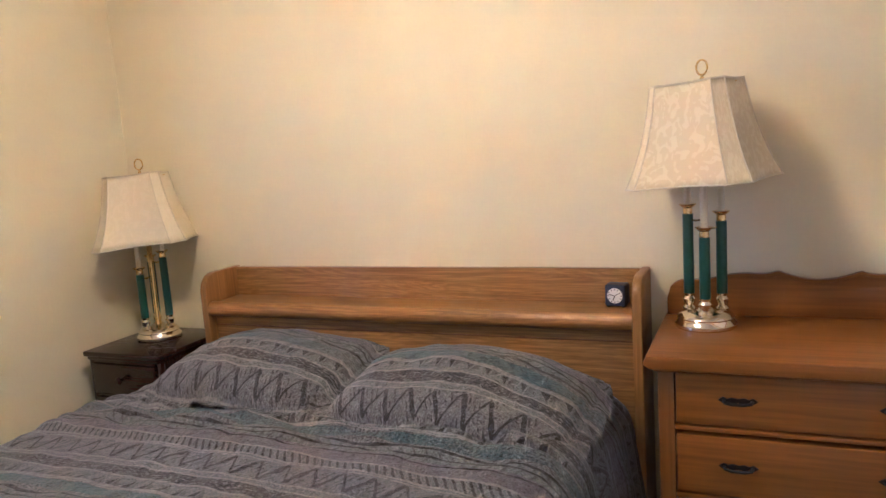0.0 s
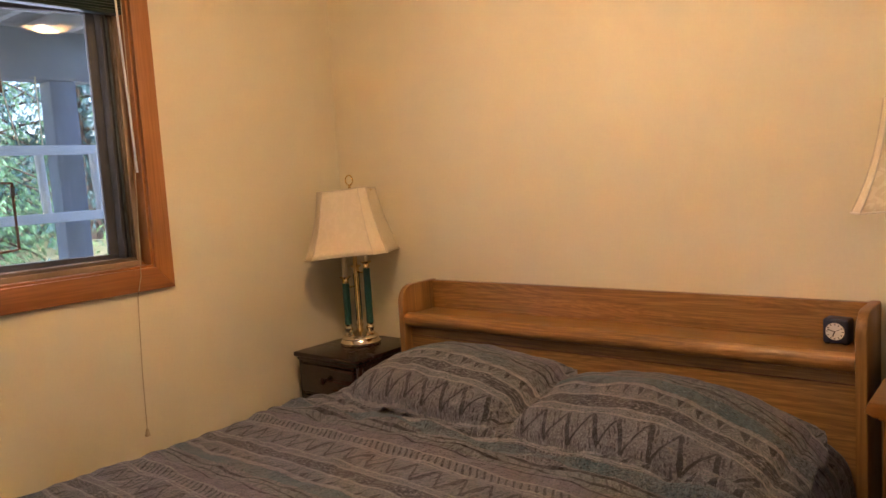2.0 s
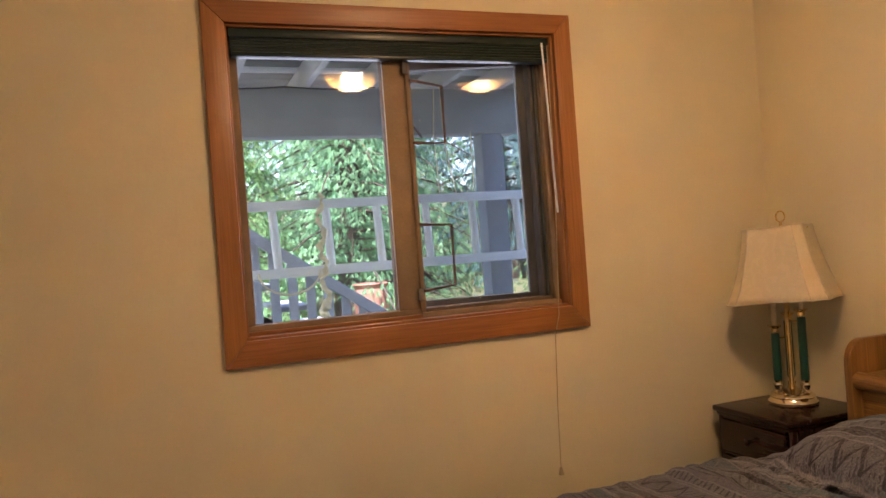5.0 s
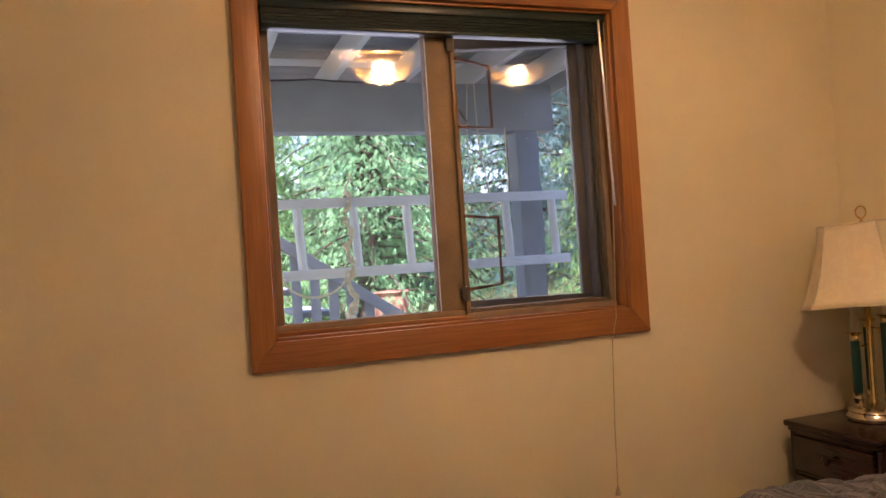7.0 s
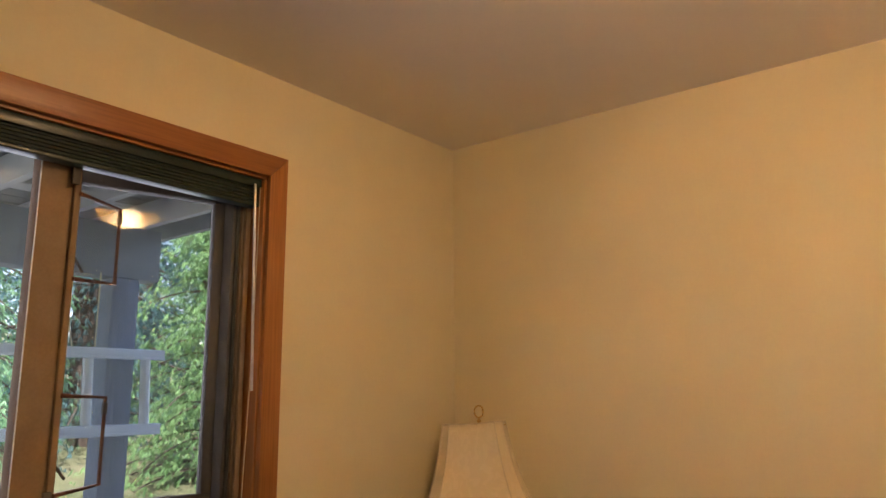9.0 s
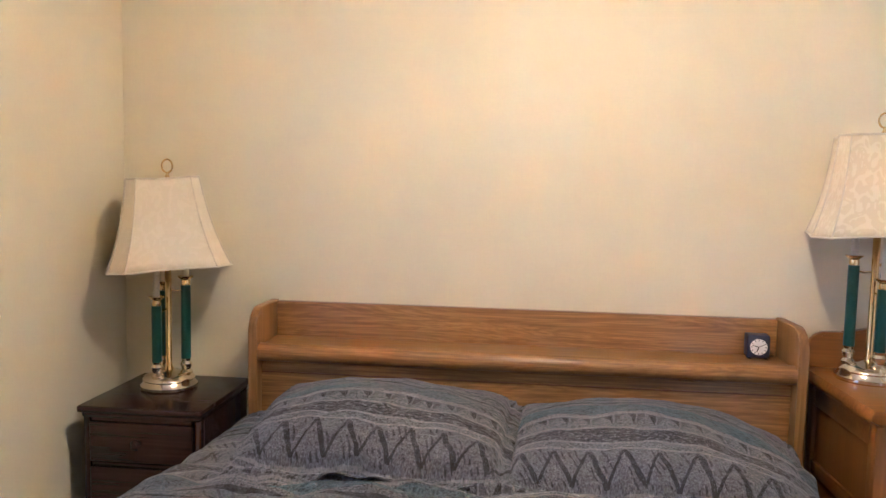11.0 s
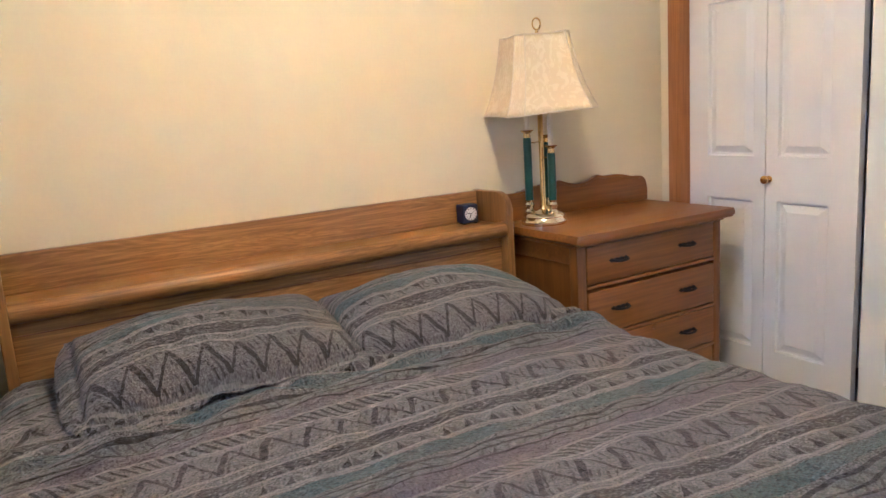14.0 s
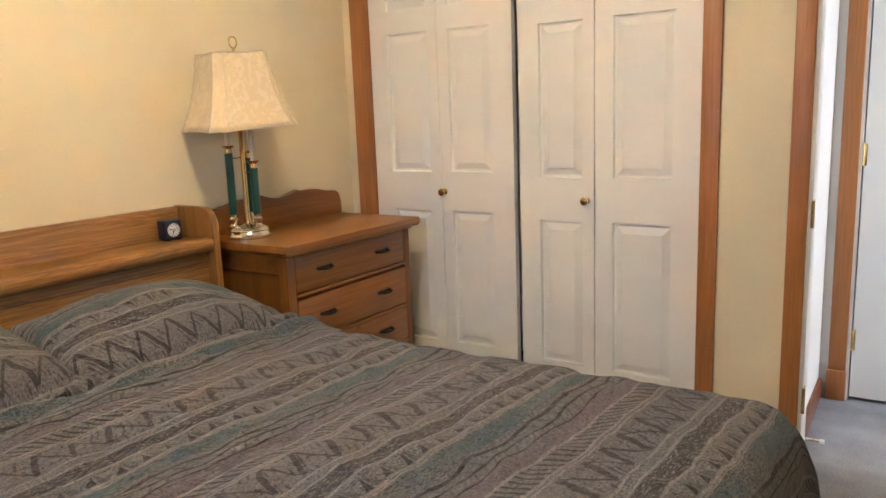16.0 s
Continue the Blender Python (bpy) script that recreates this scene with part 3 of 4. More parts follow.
net = part("screen_mesh", box(fresh(), FX1 + 0.0055, FX1 + 0.0065, sy0 + 0.014, sy1 - 0.014, sz0 + 0.02, sz1 - 0.014), SCREEN, root, "dark fine insect mesh", 0)
net.visible_shadow = False
for z0, z1 in ((1.752, 1.958), (1.256, 1.474)):
    c, s = math.cos(radians(25)), math.sin(radians(25))
    pts = [(FX1 + 0.016, sy0 + 0.012, z0 - 0.004), (FX1 + 0.016 - 0.152 * s, sy0 + 0.012 + 0.152 * c, z0 + 0.004), (FX1 + 0.016 - 0.152 * s, sy0 + 0.012 + 0.152 * c, z1 - 0.004), (FX1 + 0.016, sy0 + 0.012, z1)]
    part("hatch_frame", tube(fresh(), pts, 0.0055, 8), FIR_X, root, "brown hatch frame in the screen, ajar")
    part("hatch_catch", box(fresh(), FX1 + 0.012 - 0.152 * s, FX1 + 0.022 - 0.152 * s, sy0 + 0.154 * c + 0.004, sy0 + 0.154 * c + 0.016, z1 - 0.045, z1 - 0.015, 0.002), BRONZE, root)
    part("handle_arm", tube(fresh(), [(FX1 - 0.03, sy0 + 0.03, z0 + 0.06), (FX1 - 0.05, sy0 + 0.065, z0 + 0.025)], 0.004, 8), BRONZE, root)
for z in (2.00, 1.24):
    part("screen_latch", box(fresh(), FX1 + 0.012, FX1 + 0.022, sy0 - 0.012, sy0 + 0.008, z - 0.022, z + 0.022, 0.003), BRONZE, root, "small dark screen latch")
# sash, hinged at the far jamb and swung out
SW = radians(14)
hx, hy = -0.118, -0.972


def swung(bm):
    """Turn what was built as if closed about the hinge line, outwards."""
    bmesh.ops.rotate(bm, verts=bm.verts, cent=(hx, hy, 0), matrix=Matrix.Rotation(-SW, 3, "Z"))
    return bm


for y0, y1, z0, z1 in ((-1.49, hy, 1.165, 1.206), (-1.49, hy, 2.035, 2.075), (-1.49, -1.455, 1.206, 2.035), (-1.014, hy, 1.206, 2.035)):
    part("sash_rail", swung(box(fresh(), hx - 0.018, hx + 0.018, y0, y1, z0, z1, 0.004)), BRONZE, root, "dark painted sash rail")
pane = part("pane", swung(box(fresh(), hx - 0.002, hx + 0.002, -1.46, -1.010, 1.202, 2.04)), PANE, root, "clear glass pane of the open sash", 0)
pane.visible_shadow = False
for k in range(2):
    part("weather_seal", box(fresh(), -0.100, -0.058, -0.976 - 0.016 * k, -0.966 - 0.016 * k, 1.192, 2.066, 0.002), (TRACK, BRONZE)[k], root)

# raised blind
blind = thing("window_blind", "dark green slatted blind drawn up under the window head", "blind", (0, 0, 0))
part("headrail", box(fresh(), -0.048, -0.004, iy0 + 0.004, iy1 - 0.004, 2.078, iz1 - 0.001, 0.003), BLIND, blind)
for k in range(9):
    z = 2.0745 - k * 0.0047
    part("slat", slab(fresh(), [(-0.046, z), (-0.026, z + 0.0014), (-0.006 - 0.004 * (k % 2), z), (-0.007 - 0.004 * (k % 2), z - 0.0034), (-0.026, z - 0.0024), (-0.046, z - 0.0034)], "y", iy0 + 0.008, iy1 - 0.008), BLIND, blind)
part("bottom_rail", box(fresh(), -0.046, -0.006, iy0 + 0.008, iy1 - 0.008, 2.020, 2.0325, 0.003), BLIND, blind)
part("wand", tube(fresh(), [(0.0, -0.962, 2.085), (0.004, -0.955, 1.75), (0.008, -0.950, 1.485)], 0.004, 8), ACRYLIC, blind, "clear twist wand")
part("lift_cord", tube(fresh(), [(-0.004, -0.940, 2.08), (0.000, -0.948, 1.6), (0.0255, -0.985, 1.13), (0.0255, -1.004, 1.06), (0.022, -1.014, 0.80), (0.018, -1.016, 0.600)], 0.0018, 6), CORD, blind, "thin beige lift cord")
part("cord_tassel", lathe(fresh(), [(0.002, 0.028), (0.005, 0.022), (0.009, 0.004), (0.009, 0.0), (0.004, -0.002)], 12, 0.018, -1.016, 0.572), CORD, blind, "small turned cord tassel")

# ---- ceiling lamp ----
LX, LY = 1.42, -1.235
lamp = thing("ceiling_lamp", "lit amber glass bowl lamp on the ceiling", "ceiling lamp", (LX, LY, H))
part("ceiling_plate", lathe(fresh(), [(0.098, 0.0), (0.098, -0.010), (0.085, -0.018), (0.014, -0.020), (0.014, -0.036)], 32), BRASS, lamp)
bulb = new("ceiling_bulb", bpy.data.lights.new("ceiling_bulb", "POINT"))
bulb.data.energy, bulb.data.color, bulb.data.shadow_soft_size = 6.9, (1.0, 0.85, 0.60), 0.06
bulb.matrix_world = pose(LX, LY, H - 0.100)
prof = [(0.168, -0.058), (0.160, -0.064)] + [(0.150 * math.sin(radians(a)), -0.068 - 0.100 * math.cos(radians(a))) for a in range(90, 5, -7)]
bm = lathe(fresh(), prof + [(0.012, -0.168)], 32, close=False)
part("glass_bowl", bm, BOWL, lamp, "lit amber glass bowl")
part("bowl_finial", lathe(fresh(), [(0.010, -0.166), (0.011, -0.171), (0.006, -0.175), (0.002, -0.177)], 16), BRASS, lamp)

# ---- headboard and bed ----
BX0, BX1 = 0.497, 2.092
head = thing("headboard", "oak-grained bookcase headboard with an open shelf", "headboard", (0, 0, 0))
side_outline = [(-0.004, 0.0), (-0.004, 0.997), (-0.150, 0.997)] + [(-0.150 - 0.062 * math.sin(radians(a)), 0.935 + 0.062 * math.cos(radians(a))) for a in range(15, 91, 15)] + [(-0.212, 0.0)]
for x0 in (BX0, BX1 - 0.027):
    part("side_panel", slab(fresh(), side_outline, "x", x0, x0 + 0.027, 0.004), OAK_Z, head)
xi0, xi1 = BX0 + 0.027, BX1 - 0.027
part("back_panel", box(fresh(), xi0, xi1, -0.030, -0.006, 0.30, 0.994, 0.002), OAK, head)
nose = [(-0.030, 0.846), (-0.030, 0.884), (-0.150, 0.884), (-0.172, 0.888), (-0.182, 0.892)] + [(-0.186 - 0.028 * math.sin(radians(a)), 0.865 + 0.027 * math.cos(radians(a))) for a in range(15, 181, 15)] + [(-0.172, 0.838), (-0.160, 0.846)]
part("shelf", slab(fresh(), nose, "x", xi0 + 0.001, xi1 - 0.001), OAK, head, "shelf with a thick rounded front edge")
part("front_panel", box(fresh(), xi0, xi1, -0.170, -0.155, 0.34, 0.8375, 0.002), OAK, head)
# thin dark strip stands in for the shelf's shadow on the panel
part("shelf_shadow_line", box(fresh(), xi0, xi1, -0.1715, -0.1695, 0.799, 0.802), FIR_X, head, "fine dark strip drawn as the shadow line under the shelf")
part("hinge_pin", lathe(fresh(), [(0.004, 0), (0.004, 0.02)], 8, xi0 + 0.004, -0.178, 0.66), NICKEL, head)

bed = thing("bed", "queen bed with mattress on a box spring, mostly covered", "bed", (1.20, -1.2, 0.0))
part("box_spring", box(fresh(), -0.68, 0.68, -0.80, 0.96, 0.14, 0.36, 0.03), SHEET, bed)
part("mattress", box(fresh(), -0.70, 0.70, -0.80, 0.97, 0.36, 0.59, 0.05, 3), SHEET, bed)
for x, y in ((-0.6, -0.7), (0.6, -0.7), (-0.6, 0.85), (0.6, 0.85)):
    part("leg", lathe(fresh(), [(0.022, 0), (0.026, 0.02), (0.03, 0.14)], 12, x, y), BLACK, bed)


def drop(s, flat, r):
    """How far out and how far down cloth lies that runs s past the middle over an edge."""
    a, sg = abs(s) - flat, 1 if s > 0 else -1
    if a <= 0:
        return s, 0.0
    lim = radians(82)
    if a < r * lim:
        return sg * (flat + r * math.sin(a / r)), r * (1 - math.cos(a / r))
    rest = a - r * lim
    return sg * (flat + r * math.sin(lim) + rest * math.cos(lim)), r * (1 - math.cos(lim)) + rest * math.sin(lim)


def cloth_grid(name, nu, nv, place, uv, material, parent, label=""):
    """A cloth from a grid of places; the UV map holds metres on the cloth."""
    bm = fresh()
    layer = bm.loops.layers.uv.new("UVMap")
    grid = [[bm.verts.new(place(i / nu, j / nv)) for j in range(nv + 1)] for i in range(nu + 1)]
    for i in range(nu):
        for j in range(nv):
            f = bm.faces.new((grid[i][j], grid[i + 1][j], grid[i + 1][j + 1], grid[i][j + 1]))
            for loop, (a, b) in zip(f.loops, ((i, j), (i + 1, j), (i + 1, j + 1), (i, j + 1))):
                loop[layer].uv = uv(a / nu, b / nv)
    return part(name, bm, material, parent, label, 180)


quilt = thing("comforter", "grey patterned comforter with zigzag stripes, spread over the bed", "comforter", (1.190, 0.0, 0.0))
QY0, QY1, TOP = -0.20, -2.62, 0.672


def quilt_at(a, b):
    s, v = (a - 0.5) * 2.36, QY0 + (QY1 - QY0) * b
    x, dx = drop(s, 0.71 - (0.07 if s < 0 else -0.03) * max(0.0, 1 - (-v - 0.2) / 0.7), 0.12)
    y, dy = drop(-v - 1.0, 1.005, 0.13)
    y = -(y + 1.0) if -v > 1.0 else v
    dy = dy if -v > 1.0 else 0.0
    d = math.hypot(dx, dy) if dx and dy else dx + dy
    low = min(d, 0.46)
    z = TOP - low
    n1, n2 = noise.noise((s * 2.1, v * 3.0, 0.3)), noise.noise((s * 6.0, v * 11.0, 2.7))
    n3 = noise.noise((s * 14.0, v * 24.0, 5.1))
    fold = noise.noise((v * 6.5 + 4, 0.5, 9.0)) * 0.030 * min(1, d / 0.2) * (1 if dx else 0)
    foldy = noise.noise((s * 6.5 + 1, 2.5, 9.0)) * 0.030 * min(1, d / 0.2) * (1 if dy else 0)
    rumple = max(0.0, 1 - abs(v + 0.74) / 0.16)
    z += n1 * 0.012 + n2 * 0.009 + n3 * 0.006 + 0.010 * (0.3 - abs(noise.noise((s * 5.0 + v * 2.0, v * 9.0 - s * 3.0, 11.3)))) + rumple * 0.040 * abs(noise.noise((s * 4.0 + v * 3, v * 22.0, 7.7))) * 1.6
    crown = 0.018 * (1 - (s / 0.8) ** 2) if abs(s) < 0.8 else 0
    return (x + math.copysign(fold, s), y - foldy, max(z + crown, 0.20))


def quilt_uv(a, b):
    """Metres on the cloth; it lies a little askew, more so towards the foot."""
    s, v = (a - 0.5) * 2.36, -(QY0 + (QY1 - QY0) * b)
    return (s, v - 0.07 * (s - 0.4) * min(1.0, max(0.0, v - 0.5)) + 0.112)


cloth_grid("cover", 210, 240, quilt_at, quilt_uv, CLOTH, quilt)
for edge in ([quilt_at(0, j / 60) for j in range(61)], [quilt_at(1, j / 60) for j in range(61)], [quilt_at(j / 60, 1) for j in range(61)]):
    part("hem", tube(fresh(), edge, 0.006, 6), SHEET, quilt, "stitched grey hem")


def pillow(label, x, y, z, tilt, turn, seed, W=0.318, fall=0.0):
    """A sham-covered pillow: a filled body inside a flat flange; fall: how much thinner and lower it lies at its +x end."""
    ob = thing("pillow", label, "pillow", (x, y, z), 0, "pillows on the bed")
    ob.matrix_basis = pose(x, y, z, tilt, 0, turn)
    D, T, F = 0.220, 0.092, 0.045

    def both(top):
        def place(a, b):
            u, v = (a - 0.5) * 2, (b - 0.5) * 2
            pinch = 1 - 0.05 * (1 - u * u) * abs(v) ** 3 - 0.04 * (1 - v * v) * abs(u) ** 3
            px, py = u * (W + F) * (1 - 0.10 * v ** 4), v * (D + F) * pinch * (1 - 0.11 * u ** 4)
            edge = max(abs(px) - W, abs(py) - D, 0.0) / F
            uu, vv = min(1, abs(px) / W), min(1, abs(py) / D)
            body = T * (max(0.0, 1 - uu ** 2.6) ** 0.6) * (max(0.0, 1 - vv ** 2.4) ** 0.62)
            ease = max(0.0, u) ** 2 * fall
            body *= 1 - 0.45 * ease
            w = noise.noise((px * 5 + seed, py * 7, seed)) * 0.014 + noise.noise((px * 15, py * 20 + seed, 3 + seed)) * 0.007 + abs(noise.noise((px * 9 + 3, py * 26 + seed, seed))) * 0.010 * max(0, -v)
            ripple = noise.noise((px * 13 + seed, seed, py * 5)) * (0.038 if v < 0 else 0.012) * edge + noise.noise((px * 34, seed, py * 22)) * 0.008 * edge
            gap = min(abs(abs(px) - W), abs(abs(py) - D)) if abs(px) < W + 0.02 and abs(py) < D + 0.02 else 1.0
            ripple -= 0.012 * math.exp(-(gap / 0.007) ** 2) if top else 0.0
            sag = (0.010 if v < 0 and abs(u) < 0.8 else -0.030) * edge
            sag -= 0.045 * ease - 0.016 * ease * edge * math.sin(py * 46 + seed)
            return (px, py, (body + w * min(1, body / 0.03) + ripple + sag + 0.006) if top else (-0.55 * body + ripple + sag))
        return place
    for top in (True, False):
        cloth_grid("sham_front" if top else "sham_back", 96, 76, both(top), lambda a, b: ((a - 0.5) * 2.2 * W + seed, 0.160 + b * 0.478), CLOTH, ob)
    return ob


pillow("plump pillow in a grey zigzag-striped sham against the headboard", 0.952, -0.468, 0.741, 10, -3, 1.3)
pillow("plump pillow in a grey zigzag-striped sham beside its pair", 1.634, -0.492, 0.718, 10, -6, 4.6, 0.345, 1.0)

# ---- alarm clock ----
clock = thing("alarm_clock", "small navy cube alarm clock with a white dial", "alarm clock", (1.998, -0.062, 0.884), -6)
clock.scale = (0.88, 0.88, 0.88)
part("clock_case", box(fresh(), -0.036, 0.036, -0.030, 0.030, 0.004, 0.080, 0.006, 3), NAVY, clock)
for x in (-0.026, 0.026):
    part("foot", box(fresh(), x - 0.006, x + 0.006, -0.024, 0.018, 0.0, 0.0045, 0.001), BLACK, clock)


def disc(bm, r, y0, y1, z, n=32):
    return lathe_y(bm, [(r, y0), (r, y1)], z, n)


def lathe_y(bm, profile, z, n=32):
    rings = [[bm.verts.new((r * math.cos(2 * math.pi * k / n), y, z + r * math.sin(2 * math.pi * k / n))) for k in range(n)] for r, y in profile]
    for a, b in zip(rings, rings[1:]):
        for k in range(n):
            bm.faces.new((a[k], a[(k + 1) % n], b[(k + 1) % n], b[k]))
    bm.faces.new(rings[0]), bm.faces.new(rings[-1])
    return bm


dial = part("dial", disc(fresh(), 0.027, -0.0305, -0.0325, 0.042), DIAL, clock, "round white dial")
bm = fresh()
for k in range(12):
    a = 2 * math.pi * k / 12
    made = bmesh.ops.create_cube(bm, size=1, matrix=Matrix.Translation((0.0225 * math.sin(a), -0.0331, 0.042 + 0.0225 * math.cos(a))) @ Matrix.Rotation(a, 4, "Y") @ Matrix.Diagonal((0.0022, 0.0008, 0.0055, 1)))
part("hour_marks", bm, BLACK, dial, smooth=0)
for length, width, turn in ((0.017, 0.0034, 200), (0.022, 0.0026, 285), (0.020, 0.0012, 60)):
    a = radians(turn)
    bm = fresh()
    bmesh.ops.create_cube(bm, size=1, matrix=Matrix.Translation((0.5 * length * math.sin(a), -0.0337, 0.042 + 0.5 * length * math.cos(a))) @ Matrix.Rotation(a, 4, "Y") @ Matrix.Diagonal((width, 0.0006, length, 1)))
    part("clock_hand", bm, BLACK, dial, smooth=0)

# ---- nightstand ----
stand = thing("nightstand", "dark mahogany nightstand with two drawers in the corner", "nightstand", (0.250, -0.205, 0.0))
w, d, h = 0.183, 0.190, 0.736
part("top", box(fresh(), -w, w, -d, d, h - 0.020, h, 0.006, 3), MAHOGANY, stand)
part("top_moulding", box(fresh(), -w + 0.010, w - 0.010, -d + 0.010, d - 0.006, h - 0.034, h - 0.0195, 0.004), MAHOGANY, stand)
for x in (-w + 0.010, w - 0.028):
    part("side", box(fresh(), x, x + 0.018, -d + 0.020, d - 0.012, 0.30, h - 0.033, 0.002), MAHOGANY_Z, stand)
part("back", box(fresh(), -w + 0.036, w - 0.036, d - 0.024, d - 0.012, 0.30, h - 0.033), MAHOGANY, stand)
part("bottom", box(fresh(), -w + 0.036, w - 0.036, -d + 0.022, d - 0.024, 0.30, 0.315), MAHOGANY, stand)
for z0, z1 in ((0.575, 0.690), (0.415, 0.560)):
    dr = part("drawer", box(fresh(), -w + 0.032, w - 0.032, -d + 0.008, d - 0.05, z0, z1, 0.005, 3), MAHOGANY, stand)
    part("drawer_bead", box(fresh(), -w + 0.036, w - 0.036, -d + 0.016, -d + 0.030, z1 + 0.001, z1 + 0.012, 0.002), MAHOGANY, stand)
    n, rings = 16, []
    bm = fresh()
    zc = (z0 + z1) / 2 + 0.006
    for y, r in ((0.012, 0.010), (0.006, 0.006), (-0.006, 0.007), (-0.014, 0.014), (-0.020, 0.015), (-0.026, 0.008)):
        rings.append([bm.verts.new((r * math.cos(2 * math.pi * k / n), -d + y, zc + r * math.sin(2 * math.pi * k / n))) for k in range(n)])
    for a, b in zip(rings, rings[1:]):
        for k in range(n):
            bm.faces.new((a[k], a[(k + 1) % n], b[(k + 1) % n], b[k]))
    bm.faces.new(rings[-1])
    part("drawer_knob", bm, MAHOGANY, dr, "turned dark wooden knob")
part("apron", slab(fresh(), [(-w + 0.036, 0.39), (-w + 0.036, 0.33), (-0.10, 0.355), (0.0, 0.345), (0.10, 0.355), (w - 0.036, 0.33), (w - 0.036, 0.39)], "y", -d + 0.014, -d + 0.030, 0.002), MAHOGANY, stand)
for x in (-w + 0.027, w - 0.027):
    for y in (-d + 0.034, d - 0.030):
        part("leg", slab(fresh(), [(x - 0.017, 0.32), (x + 0.017, 0.32), (x + 0.011, 0.0), (x - 0.011, 0.0)], "y", y - 0.014, y + 0.014, 0.003), MAHOGANY_Z, stand)

# ---- dresser ----
chest = thing("dresser", "orange-toned wooden chest of drawers with a scalloped back rail", "dresser", (2.545, -0.245, 0.0))
chest.scale = (1, 1, 1.008)
x0, x1, y0, y1, h = -0.382, 0.352, -0.215, 0.210, 0.852


top = slab(fresh(), [(-0.412, 0.828), (-0.412, 0.838), (-0.404, h), (0.386, h), (0.394, 0.838), (0.394, 0.828), (0.378, 0.818), (-0.396, 0.818)], "y", -0.250, 0.222, 0.004)
part("top", top, MAPLE, chest, "thick top board with a shaped edge")
part("cornice", box(fresh(), x0 - 0.008, x1 + 0.008, y0 - 0.010, y1, 0.806, 0.8185, 0.003), MAPLE, chest)
for a in (x0, x1 - 0.040):
    part("front_post", box(fresh(), a, a + 0.040, y0, y0 + 0.040, 0.0, 0.806, 0.003), MAPLE_Z, chest)
    part("back_post", box(fresh(), a, a + 0.040, y1 - 0.040, y1, 0.0, 0.806, 0.003), MAPLE_Z, chest)
    s = part("side_panel", box(fresh(), a + 0.012, a + 0.026, y0 + 0.040, y1 - 0.040, 0.25, 0.806), MAPLE_Z, chest)
    for z0, z1 in ((0.745, 0.806), (0.545, 0.585), (0.22, 0.30)):
        part("side_rail", box(fresh(), a + 0.003, a + 0.037, y0 + 0.040, y1 - 0.040, z0, z1, 0.003), MAPLE, s)
part("back_board", box(fresh(), x0 + 0.04, x1 - 0.04, y1 - 0.012, y1 - 0.002, 0.25, 0.806), MAPLE, chest)


def bar_pull(bm, x, y, z, w=0.046):
    """A dark iron bar pull on a waisted back plate."""
    plate = [(x - w, z), (x - w + 0.012, z + 0.008), (x - w * 0.55, z + 0.003), (x - w * 0.3, z + 0.007), (x, z + 0.004), (x + w * 0.3, z + 0.007), (x + w * 0.55, z + 0.003), (x + w - 0.012, z + 0.008), (x + w, z),
             (x + w - 0.012, z - 0.008), (x + w * 0.55, z - 0.003), (x + w * 0.3, z - 0.008), (x, z - 0.005), (x - w * 0.3, z - 0.008), (x - w * 0.55, z - 0.003), (x - w + 0.012, z - 0.008)]
    slab(bm, plate, "y", y - 0.003, y)
    return tube(bm, [(x - w * 0.72, y - 0.002, z), (x - w * 0.66, y - 0.018, z - 0.001), (x - w * 0.3, y - 0.023, z - 0.003), (x + w * 0.3, y - 0.023, z - 0.003), (x + w * 0.66, y - 0.018, z - 0.001), (x + w * 0.72, y - 0.002, z)], 0.0042, 8)


for n, (z0, z1) in enumerate(((0.672, 0.804), (0.492, 0.645), (0.335, 0.474))):
    front = y0 - (0.004 if n else 0.001)
    dr = part("drawer", box(fresh(), x0 + 0.043, x1 - 0.043, front, y1 - 0.03, z0, z1, 0.004), MAPLE, chest)
    part("drawer_rail", box(fresh(), x0 + 0.040, x1 - 0.040, y0 - 0.004, y0 + 0.05, z0 - 0.016, z0 - 0.004, 0.003), MAPLE, chest)
    for x in (-0.192, 0.155):
        part("handle", bar_pull(fresh(), x, front, (z0 + z1) / 2 + 0.004), IRON, dr, "dark iron bar handle")
    if n == 2:
        key = [(-0.018 + 0.011 * math.cos(a / 12 * 2 * math.pi) * (1.6 if a % 6 == 0 else 1), z1 - 0.012 + 0.011 * math.sin(a / 12 * 2 * math.pi)) for a in range(12)]
        part("keyhole_plate", slab(fresh(), key, "y", front - 0.003, front), MAPLE_Z, dr, "small wooden keyhole plate")
apron = [(x0 + 0.040, 0.315), (x0 + 0.040, 0.235)] + [(x0 + 0.04 + (x1 - x0 - 0.08) * k / 24, 0.250 + 0.030 * abs(math.sin(k / 24 * math.pi * 2)) ** 0.7 - (0.012 if 10 <= k <= 14 else 0)) for k in range(1, 24)] + [(x1 - 0.040, 0.235), (x1 - 0.040, 0.315)]
part("apron", slab(fresh(), apron, "y", y0 + 0.003, y0 + 0.022, 0.002), MAPLE, chest)


